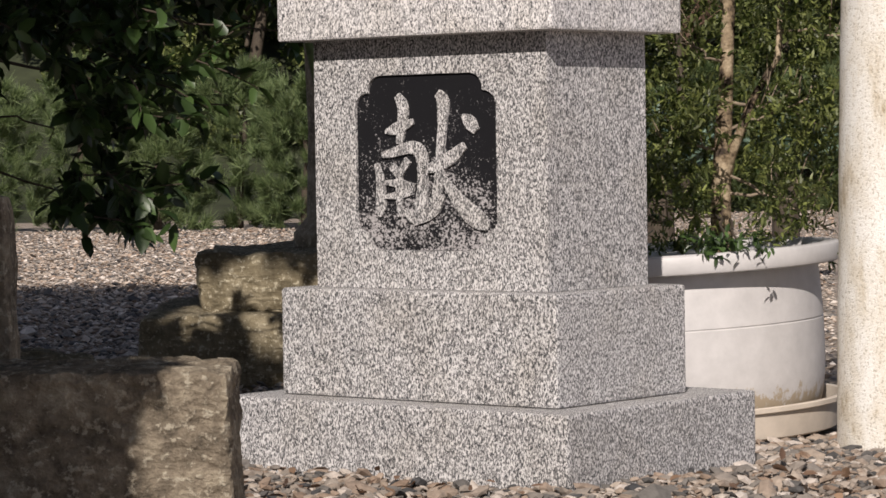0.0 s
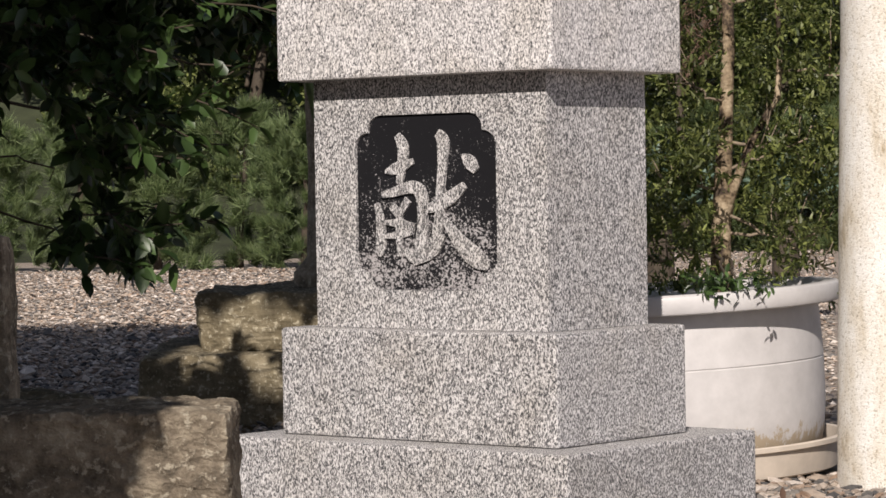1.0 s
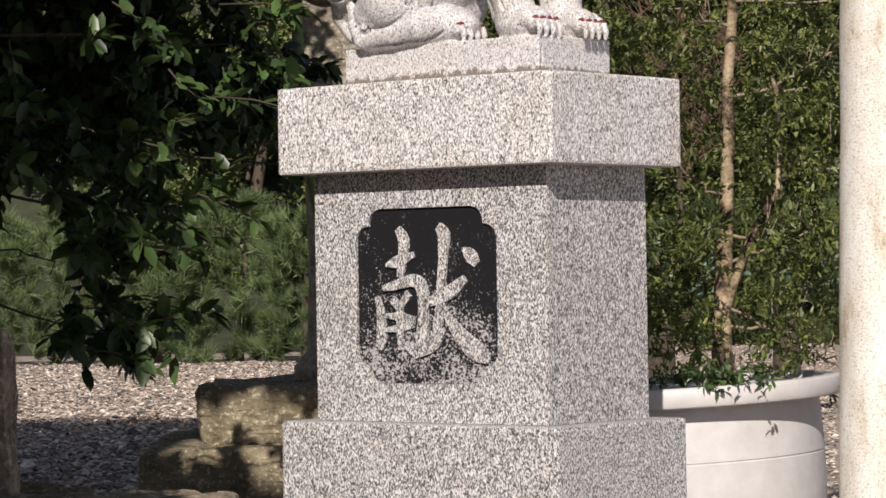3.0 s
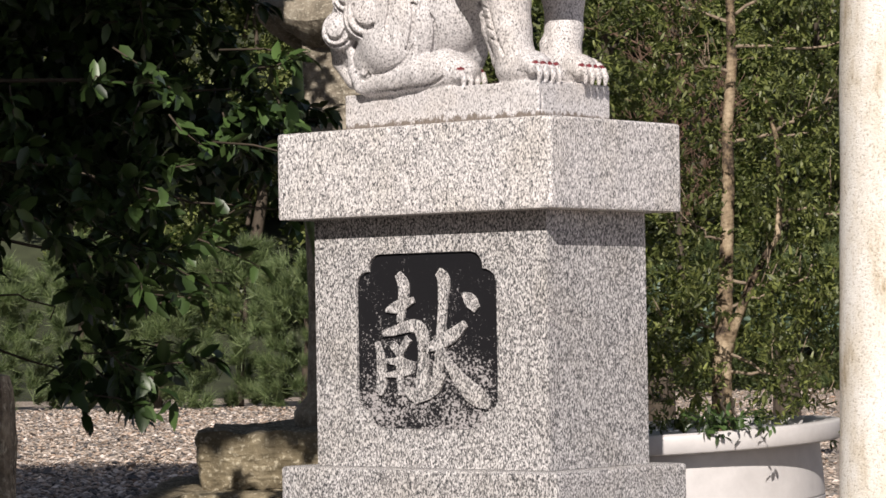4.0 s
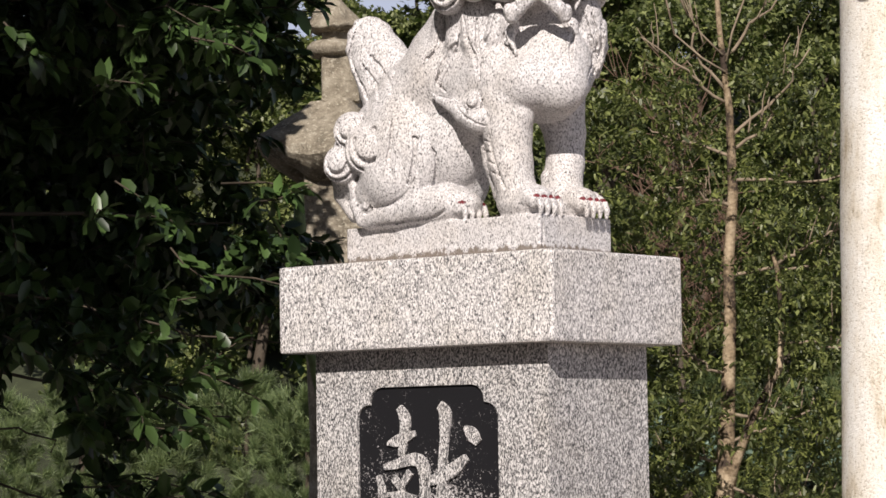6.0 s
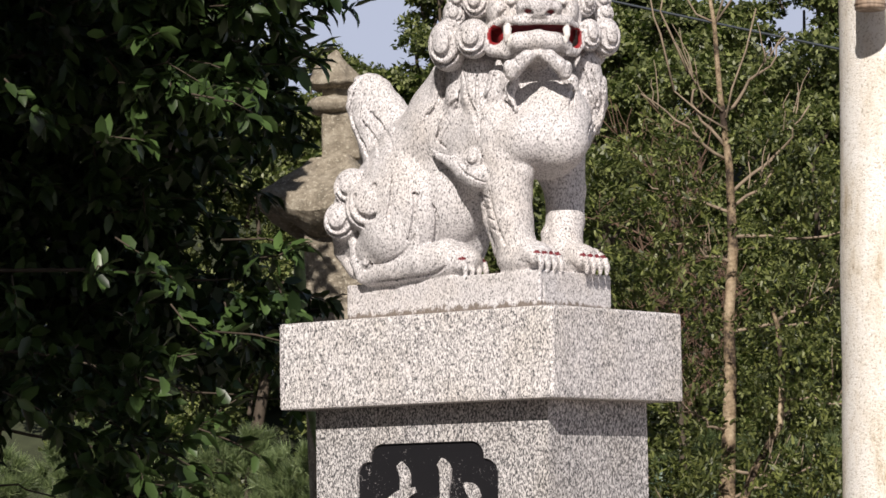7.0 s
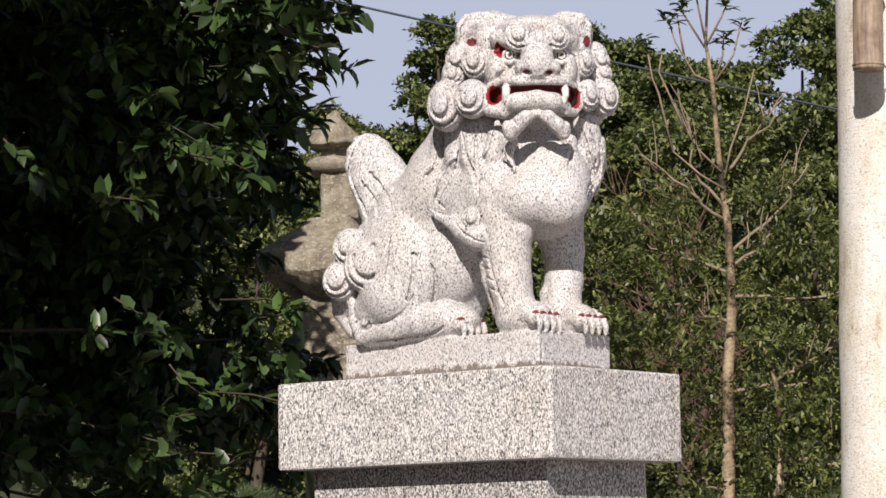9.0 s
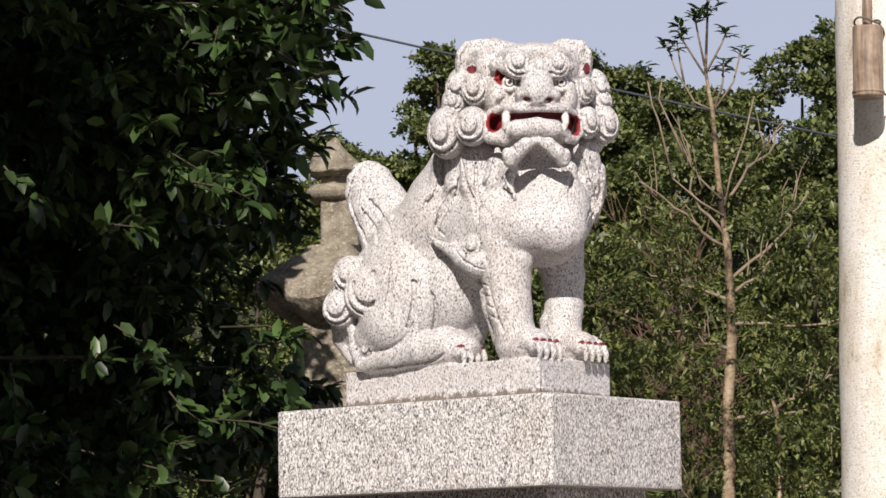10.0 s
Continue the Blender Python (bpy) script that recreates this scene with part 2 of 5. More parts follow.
def leaves(name, P, D, U, L, W, mat, parent=None, shape=None, label=""):
    """Many leaves in one mesh: base points P, ways D, upward hints U, lengths L and widths W."""
    sv, sf = shape or (LEAF_V, LEAF_F)
    D = D / np.linalg.norm(D, axis=1, keepdims=True)
    S = np.cross(U, D)
    S /= np.linalg.norm(S, axis=1, keepdims=True) + 1e-9
    N = np.cross(D, S)
    V = P[:, None] + sv[None, :, :1] * (D * L[:, None])[:, None] + sv[None, :, 1:2] * (S * W[:, None])[:, None] + sv[None, :, 2:] * (N * L[:, None])[:, None]
    k, nv = len(P), len(sv)
    V = V.reshape(-1, 3)
    sizes = [len(f) for f in sf]
    one = np.array([i for f in sf for i in f])
    loops = (np.arange(k)[:, None] * nv + one[None]).ravel()
    tot = np.tile(sizes, k)
    me = bpy.data.meshes.new(name)
    me.vertices.add(len(V))
    me.vertices.foreach_set("co", V.ravel())
    me.loops.add(len(loops))
    me.loops.foreach_set("vertex_index", loops.astype(np.int32))
    me.polygons.add(len(tot))
    me.polygons.foreach_set("loop_start", np.concatenate(([0], np.cumsum(tot)[:-1])).astype(np.int32))
    me.polygons.foreach_set("loop_total", tot.astype(np.int32))
    me.update(calc_edges=True)
    me.validate()
    me.materials.append(mat)
    me.polygons.foreach_set("use_smooth", [True] * len(me.polygons))
    ob = new(name, me)
    ob.parent = parent
    return tagged(ob, label) if label else ob


def crisp(ob, degrees=28):
    """Smooth sides with sharp edges."""
    ob.data.polygons.foreach_set("use_smooth", [True] * len(ob.data.polygons))
    ob.data.set_sharp_from_angle(angle=radians(degrees))
    return ob


# ---- ground ----
def gravel_material(name, small, pale=1.0):
    m, n, l, b = make_mat(name, 0.85, 0, 0.3)
    if small:
        g = n.new("ShaderNodeNewGeometry")
        c = ramp(n, l, g.outputs["Random Per Island"], [(0.0, (0.05, 0.05, 0.052)), (0.2, (0.17, 0.155, 0.14)), (0.45, (0.29, 0.245, 0.205)), (0.6, (0.25, 0.175, 0.125)), (0.8, (0.40, 0.335, 0.275)), (0.98, (0.54, 0.48, 0.43))])
        t = tex(n, l, "Noise", 60, 4)
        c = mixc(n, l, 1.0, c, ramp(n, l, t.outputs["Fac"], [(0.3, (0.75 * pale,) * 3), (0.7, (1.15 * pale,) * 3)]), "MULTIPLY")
        l.new(c, b.inputs["Base Color"])
        bump(n, l, b, t.outputs["Fac"], 0.3, 0.003)
    else:
        v = tex(n, l, "Voronoi", 26, stretch=(1, 1, 1))
        c = ramp(n, l, v.outputs["Color"], [(0.0, (0.22, 0.18, 0.145)), (0.35, (0.34, 0.28, 0.23)), (0.7, (0.43, 0.36, 0.30)), (1.0, (0.56, 0.49, 0.42))])
        d = ramp(n, l, v.outputs["Distance"], [(0.3, (1, 1, 1)), (0.85, (0.55,) * 3)])
        l.new(mixc(n, l, 1.0, c, d, "MULTIPLY"), b.inputs["Base Color"])
        bump(n, l, b, d, 0.8, 0.03)
    return m


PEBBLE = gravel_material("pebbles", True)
# brighter copy of the pebbles: sunlight put into the far gravel's colour
SUN_PAINTED_PEBBLE = gravel_material("sun_painted_pebbles", True, 1.35)
GRAVEL = gravel_material("gravel_bed", False)


def build_ground():
    n = 60
    xs = np.concatenate(([-1500, -300, -60], np.linspace(-15, 15, n), [60, 300, 1500]))
    ys = np.concatenate(([-1500, -300, -40], np.linspace(-4, 34, n + 20), [60, 200, 600, 3000]))
    V = []
    for y in ys:
        for x in xs:
            near = abs(x) < 20 and -10 < y < 40
            V.append((x, y, 0.012 * noise.noise(Vector((x * 0.9, y * 0.9, 0))) - 0.012 if near else -0.012))
    w = len(xs)
    F = [(j * w + i, j * w + i + 1, (j + 1) * w + i + 1, (j + 1) * w + i) for j in range(len(ys) - 1) for i in range(w - 1)]
    g = mesh_ob("ground", V, F, GRAVEL, smooth=True)
    tagged(g, "sunlit beige river gravel yard, shaded in places", "ground", kind="structure")


def pebble_field(name, label, spots, size, far=False):
    """Flattened, uneven stones at the given places, joined."""
    rng = np.random.default_rng(5)
    bm = bmesh.new()
    bmesh.ops.create_icosphere(bm, subdivisions=1, radius=1)
    base = np.array([v.co for v in bm.verts])
    faces = np.array([[v.index for v in f.verts] for f in bm.faces])
    bm.free()
    if far:
        base = np.array([(1, 0, 0), (0, 1, 0), (-1, 0, 0), (0, -1, 0), (0, 0, 1), (0, 0, -1)], float)
        faces = np.array([(0, 1, 4), (1, 2, 4), (2, 3, 4), (3, 0, 4), (1, 0, 5), (2, 1, 5), (3, 2, 5), (0, 3, 5)])
    k = len(spots)
    a = rng.uniform(0, 2 * np.pi, k)
    s = size * rng.lognormal(0, 0.35, k)
    sc = np.stack([s * rng.uniform(0.8, 1.35, k), s * rng.uniform(0.6, 1.0, k), s * rng.uniform(0.25, 0.55, k)], 1)
    P = base[None] * (1 + rng.uniform(-0.26, 0.2, (k, len(base), 1))) * sc[:, None]
    tilt = rng.normal(0, 0.25, (k, 1))
    P[:, :, 2] += P[:, :, 0] * tilt
    X = P[:, :, 0] * np.cos(a)[:, None] - P[:, :, 1] * np.sin(a)[:, None]
    Y = P[:, :, 0] * np.sin(a)[:, None] + P[:, :, 1] * np.cos(a)[:, None]
    V = np.stack([X, Y, P[:, :, 2]], 2) + np.concatenate([spots[:, :2], (spots[:, 2:] + sc[:, 2:] * 0.45)], 1)[:, None]
    F = (faces[None] + np.arange(k)[:, None, None] * len(base)).reshape(-1, 3)
    ob = mesh_ob(name, V.reshape(-1, 3), F, SUN_PAINTED_PEBBLE if far else PEBBLE, smooth=False)
    tagged(ob, label, "gravel", kind="stuff")


# ---- pedestal ----
TH = -39.77
CENTRE = (0.0961, 7.416)
PED = pose(CENTRE[0], CENTRE[1], 0, 0, 0, TH)
Z1, Z2, Z3, Z4, Z5 = 0.193, 0.470, 1.106, 1.330, 1.425


def panel_outline(hw, hh, nx, nz, n=9):
    """A rectangle whose four corners are stepped in by round shoulders."""
    pts = []
    for sx, sz in ((1, 1), (-1, 1), (-1, -1), (1, -1)):
        cx, cz = sx * (hw - nx), sz * (hh - nz)
        r, q = nx * 0.5, nz * 0.5
        arc = []
        for i in range(n):
            w = math.pi / 2 * i / (n - 1)
            arc.append((cx + sx * r + sx * r * math.cos(w), cz + sz * q * math.sin(w) * 0.9))
        for i in range(n):
            w = math.pi / 2 * i / (n - 1)
            arc.append((cx + sx * r * math.cos(w), cz + sz * q + sz * q * math.sin(w)))
        pts += arc if sx * sz > 0 else arc[::-1]
    return pts


def build_pedestal():
    ped = thing("pedestal", "stepped grey granite pedestal carved with a black-painted panel", "pedestal", PED)
    part("base_slab", block(-0.553, 0.553, -0.369, 0.43, -0.06, Z1, 0.009), GRANITE, ped)
    part("middle_block", block(-0.450, 0.450, -0.270, 0.270, Z1 + 0.001, Z2, 0.009), GRANITE, ped)
    part("cap", block(-0.448, 0.448, -0.270, 0.270, Z3, Z4, 0.008), CAP_GRANITE, ped, "paler granite cap slab")
    # shaft with a sunk panel in its long front face
    hx, hy = 0.380, 0.2045
    pcx, pcz, hw, hh, deep = -0.010, 0.79, 0.231, 0.222, 0.010
    out = panel_outline(hw, hh, 0.086, 0.080)
    z0, z1 = Z2 + 0.001, Z3 - 0.0005
    V, F = [], []

    def edge_point(dx, dz):
        k = min((hx - pcx if dx > 0 else hx + pcx) / max(abs(dx), 1e-9), (z1 - pcz if dz > 0 else pcz - z0) / max(abs(dz), 1e-9))
        return (pcx + dx * k, pcz + dz * k)
    ring = [(pcx + a, pcz + b, a, b) for a, b in out]
    for cxx, czz in ((hx, z1), (-hx, z1), (-hx, z0), (hx, z0)):
        dx, dz = cxx - pcx, czz - pcz
        w = math.atan2(dz, dx)
        # the panel's edge met by the way to this corner
        order = sorted(out, key=lambda q: math.atan2(q[1], q[0]))
        after = min((i for i, q in enumerate(order) if math.atan2(q[1], q[0]) > w), default=0)
        (ax, az), (bx, bz) = order[after - 1], order[after]
        cr = dx * (bz - az) - dz * (bx - ax)
        k = (ax * (bz - az) - az * (bx - ax)) / cr if abs(cr) > 1e-9 else 0.5
        ring.append((pcx + dx * k, pcz + dz * k, dx, dz))
    ring.sort(key=lambda q: math.atan2(q[3], q[2]))
    n = len(ring)
    for a, b, dx, dz in ring:
        ex, ez = edge_point(dx, dz)
        V += [(ex, -hy, ez), (a, -hy, b), (a, -hy + deep, b)]
    for i in range(n):
        j = (i + 1) % n
        F.append((3 * i, 3 * j, 3 * j + 1, 3 * i + 1))
        F.append((3 * i + 1, 3 * j + 1, 3 * j + 2, 3 * i + 2))
    F.append(tuple(3 * i + 2 for i in range(n)))
    b0 = len(V)
    V += [(-hx, -hy, z0), (hx, -hy, z0), (hx, hy, z0), (-hx, hy, z0), (-hx, -hy, z1), (hx, -hy, z1), (hx, hy, z1), (-hx, hy, z1)]
    F += [(b0 + 1, b0 + 2, b0 + 6, b0 + 5), (b0 + 2, b0 + 3, b0 + 7, b0 + 6), (b0 + 3, b0, b0 + 4, b0 + 7), (b0 + 4, b0 + 5, b0 + 6, b0 + 7), (b0, b0 + 3, b0 + 2, b0 + 1)]
    shaft = mesh_ob("shaft", V, F, GRANITE, ped)
    bm = bmesh.new()
    vs = [bm.verts.new((pcx + a * 0.992, -hy + deep - 0.003, pcz + b * 0.994)) for a, b in out]
    bm.faces.new(vs)
    bmesh.ops.recalc_face_normals(bm, faces=bm.faces[:])
    part("panel", bm, PANEL_PAINT, shaft, "sunk panel with worn black paint")
    return shaft, pcx, pcz, hy


def panel_paint():
    m, n, l, b = make_mat("worn_black_paint", 0.7, 0, 0.2)
    t = tex(n, l, "Noise", 170, 3, 0.7)
    c = n.new("ShaderNodeTexCoord")
    sep = n.new("ShaderNodeSeparateXYZ")
    l.new(c.outputs["Object"], sep.inputs[0])
    big = tex(n, l, "Noise", 9, 4, 0.6)
    # paint has flaked most in the lower half
    mr = n.new("ShaderNodeMapRange")
    mr.inputs["From Min"].default_value, mr.inputs["From Max"].default_value = 0.92, 0.60
    mr.inputs["To Min"].default_value, mr.inputs["To Max"].default_value = -0.16, 0.02
    l.new(sep.outputs["Z"], mr.inputs["Value"])
    ad = n.new("ShaderNodeMath")
    l.new(t.outputs["Fac"], ad.inputs[0])
    l.new(mr.outputs[0], ad.inputs[1])
    ad2 = n.new("ShaderNodeMath")
    ad2.operation = "MULTIPLY_ADD"
    ad2.inputs[1].default_value = 0.55
    l.new(big.outputs["Fac"], ad2.inputs[0])
    l.new(ad.outputs[0], ad2.inputs[2])
    col = ramp(n, l, ad2.outputs[0], [(0.80, (0.010, 0.010, 0.012)), (0.86, (0.42, 0.40, 0.40))])
    l.new(col, b.inputs["Base Color"])
    bump(n, l, b, t.outputs["Fac"], 0.3, 0.002)
    return m


PANEL_PAINT = panel_paint()


def stroke(pts, n=18):
    """A brush stroke: (x, z, half width) control points joined by a smooth outline."""
    pts = [Vector(p) for p in pts]
    out = []
    m = len(pts) - 1
    for i in range(n + 1):
        u = i / n * m
        k = min(int(u), m - 1)
        f = u - k
        p0, p1, p2, p3 = pts[max(k - 1, 0)], pts[k], pts[k + 1], pts[min(k + 2, m)]
        out.append(0.5 * (2 * p1 + (p2 - p0) * f + (2 * p0 - 5 * p1 + 4 * p2 - p3) * f * f + (3 * p1 - p0 - 3 * p2 + p3) * f ** 3))
    return out


def build_character(shaft, hy):
    kx, kz, x0, z0 = 0.000907, 0.000693, 456, 468
    strokes = [
        [(345, 222, 12), (365, 265, 21), (362, 330, 17), (350, 400, 13)],
        [(300, 355, 5), (345, 342, 19), (402, 318, 9)],
        [(265, 470, 8), (280, 540, 16), (280, 640, 19), (288, 657, 6)],
        [(285, 440, 8), (330, 430, 15), (400, 412, 20), (432, 445, 23), (434, 540, 18), (425, 640, 24), (403, 690, 10)],
        [(368, 640, 7), (405, 668, 21), (470, 640, 23), (502, 585, 14)],
        [(320, 478, 12), (350, 515, 14)],
        [(382, 458, 14), (350, 512, 12)],
        [(300, 540, 7), (350, 545, 14), (402, 560, 12)],
        [(290, 592, 6), (345, 586, 12), (396, 574, 10)],
        [(350, 500, 12), (348, 580, 13), (348, 665, 7)],
        [(492, 218, 14), (512, 250, 23), (508, 330, 17), (500, 430, 16), (490, 560, 18), (460, 640, 14), (400, 690, 9)],
        [(435, 502, 7), (480, 482, 18), (540, 450, 22), (586, 408, 12)],
        [(505, 518, 9), (550, 590, 20), (600, 650, 31), (648, 690, 24), (660, 712, 4)],
        [(580, 300, 6), (605, 325, 22), (628, 358, 12)],
    ]
    for si, st in enumerate(strokes):
        V, F = [], []
        line = stroke([((x - x0) * kx, z0 + (z0 - y) - z0, w) for x, y, w in st])
        line = [((p.x), 0.79 + p.y * kz, p.z * 0.0008) for p in line]
        b = len(V)
        lift = 0.0004 * (si % 4)
        m = len(line)
        for i, (x, z, w) in enumerate(line):
            xa, za, _ = line[max(i - 1, 0)]
            xb, zb, _ = line[min(i + 1, m - 1)]
            d = Vector((xb - xa, zb - za)).normalized()
            w = max(w, 0.002) * (1 + 0.08 * noise.noise(Vector((x * 60, z * 60, si))))
            for s in (-1, 1):
                for y in (-hy + 0.0008 - lift, -hy + 0.0085):
                    V.append((x - d.y * w * s, y, z + d.x * w * s))
        for i in range(m - 1):
            a, c = b + 4 * i, b + 4 * i + 4
            F += [(a, c, c + 2, a + 2), (a, a + 1, c + 1, c), (a + 2, c + 2, c + 3, a + 3)]
        F += [(b, b + 2, b + 3, b + 1), (b + 4 * m - 4, b + 4 * m - 3, b + 4 * m - 1, b + 4 * m - 2)]
        mesh_ob("brush_stroke", V, F, GRANITE, shaft, label="raised granite stroke of the carved character")


# ---- statue: one carved mesh from blended forms ----
class Clay:
    def __init__(self, lo, hi, step):
        self.lo, self.step = np.array(lo, float), step
        n = np.ceil((np.array(hi) - self.lo) / step).astype(int) + 1
        self.ax = [self.lo[i] + step * np.arange(n[i]) for i in range(3)]
        self.f = np.full(n, 9.0, np.float32)

    def _box(self, c, r):
        s = []
        for i in range(3):
            a = max(int((c[i] - r - self.lo[i]) / self.step), 0)
            b = min(int((c[i] + r - self.lo[i]) / self.step) + 2, len(self.ax[i]))
            s.append(slice(a, max(b, a)))
        g = np.meshgrid(*[self.ax[i][s[i]] for i in range(3)], indexing="ij")
        return tuple(s), np.stack(g, -1)

    def _join(self, s, d, k, cut):
        f = self.f[s]
        if cut:
            h = np.clip(0.5 - 0.5 * (f + d) / k, 0, 1)
            self.f[s] = f * (1 - h) - d * h + k * h * (1 - h)
        else:
            h = np.clip(0.5 + 0.5 * (f - d) / k, 0, 1)
            self.f[s] = f * (1 - h) + d * h - k * h * (1 - h)

    def ball(self, c, r, turn=(0, 0, 0), k=1.2, cut=False):
        r = np.array([r] * 3 if isinstance(r, (int, float)) else r, float)
        s, P = self._box(c, r.max() + 2 * k + 2)
        if P.size == 0:
            return
        R = np.array(Euler([radians(a) for a in turn]).to_matrix())
        q = (P - np.array(c)) @ R
        k0 = np.linalg.norm(q / r, axis=-1)
        k1 = np.linalg.norm(q / (r * r), axis=-1)
        self._join(s, np.where(k1 > 1e-6, k0 * (k0 - 1) / np.maximum(k1, 1e-6), -r.min()), k, cut)

    def rod(self, pts, k=1.2, cut=False):
        """Round cones through (x, y, z, r) points."""
        for a, b in zip(pts, pts[1:]):
            a, b = np.array(a, float), np.array(b, float)
            m, L = (a[:3] + b[:3]) / 2, np.linalg.norm(b[:3] - a[:3])
            s, P = self._box(m, L / 2 + max(a[3], b[3]) + 2 * k + 1)
            if P.size == 0:
                continue
            ba = b[:3] - a[:3]
            h = np.clip(((P - a[:3]) @ ba) / (ba @ ba + 1e-9), 0, 1)
            d = np.linalg.norm(P - a[:3] - h[..., None] * ba, axis=-1) - (a[3] + (b[3] - a[3]) * h)
            self._join(s, d, k, cut)

    def front(self, x, z):
        """The first surface met from the viewer's side at (x, z)."""
        i = int(round((x - self.lo[0]) / self.step))
        k = int(round((z - self.lo[2]) / self.step))
        hit = np.argmax(self.f[i, :, k] < 0)
        return self.ax[1][hit] if self.f[i, hit, k] < 0 else None

    def groove(self, pts, r, k=1.5, ridge=False, n=9):
        """A line drawn on the carved surface through (x, z) points, sunk or raised."""
        pts = [Vector((a, b)) for a, b in pts]
        m = len(pts) - 1
        way = []
        for i in range(n * m + 1):
            u = i / n
            j = min(int(u), m - 1)
            f = u - j
            p0, p1, p2, p3 = pts[max(j - 1, 0)], pts[j], pts[j + 1], pts[min(j + 2, m)]
            q = 0.5 * (2 * p1 + (p2 - p0) * f + (2 * p0 - 5 * p1 + 4 * p2 - p3) * f * f + (3 * p1 - p0 - 3 * p2 + p3) * f ** 3)
            y = self.front(q.x, q.y)
            if y is not None:
                t = math.sin(math.pi * min(max(i / (n * m), 0.06), 0.94)) ** 0.5
                way.append((q.x, y + 0.55 * r, q.y, r * t))
        for a, b in zip(way, way[1:]):
            if abs(a[1] - b[1]) < 14:
                self.rod([a, b], k, not ridge)

    def skin(self):
        f = self.f
        ins = f < 0
        n = f.shape
        corners = [(i, j, k) for i in (0, 1) for j in (0, 1) for k in (0, 1)]
        sub = lambda a, c: a[c[0]:n[0] - 1 + c[0], c[1]:n[1] - 1 + c[1], c[2]:n[2] - 1 + c[2]]
        cnt = sum(sub(ins, c).astype(np.int8) for c in corners)
        act = (cnt > 0) & (cnt < 8)
        idx = np.argwhere(act)
        vid = np.full(act.shape, -1, np.int64)
        vid[act] = np.arange(len(idx))
        acc, num = np.zeros((len(idx), 3)), np.zeros(len(idx))
        val = {c: sub(f, c)[act] for c in corners}
        for a in corners:
            for axis in range(3):
                if a[axis] == 0:
                    b = list(a)
                    b[axis] = 1
                    va, vb = val[a], val[tuple(b)]
                    x = (va < 0) != (vb < 0)
                    t = np.where(x, va / np.where(x, va - vb, 1), 0)
                    p = np.tile(np.array(a, float), (len(idx), 1))
                    p[:, axis] += t
                    acc[x] += p[x]
                    num += x
        V = self.lo + self.step * (idx + acc / num[:, None])
        F = []
        for axis in range(3):
            o1, o2 = [(1, 2), (2, 0), (0, 1)][axis]
            sl = [slice(1, n[i] - 1) for i in range(3)]
            s2 = list(sl)
            sl[axis], s2[axis] = slice(0, n[axis] - 1), slice(1, n[axis])
            A, B = ins[tuple(sl)], ins[tuple(s2)]
            for up in (True, False):
                e = np.argwhere(A & ~B if up else ~A & B)
                off = np.ones(3, int)
                off[axis] = 0
                e = e + off
                d1, d2 = np.zeros(3, int), np.zeros(3, int)
                d1[o1], d2[o2] = 1, 1
                q = [vid[tuple((e - x).T)] for x in (0 * d1, d1, d1 + d2, d2)]
                F.append(np.stack(q if up else q[::-1], 1))
        return V, np.concatenate(F)


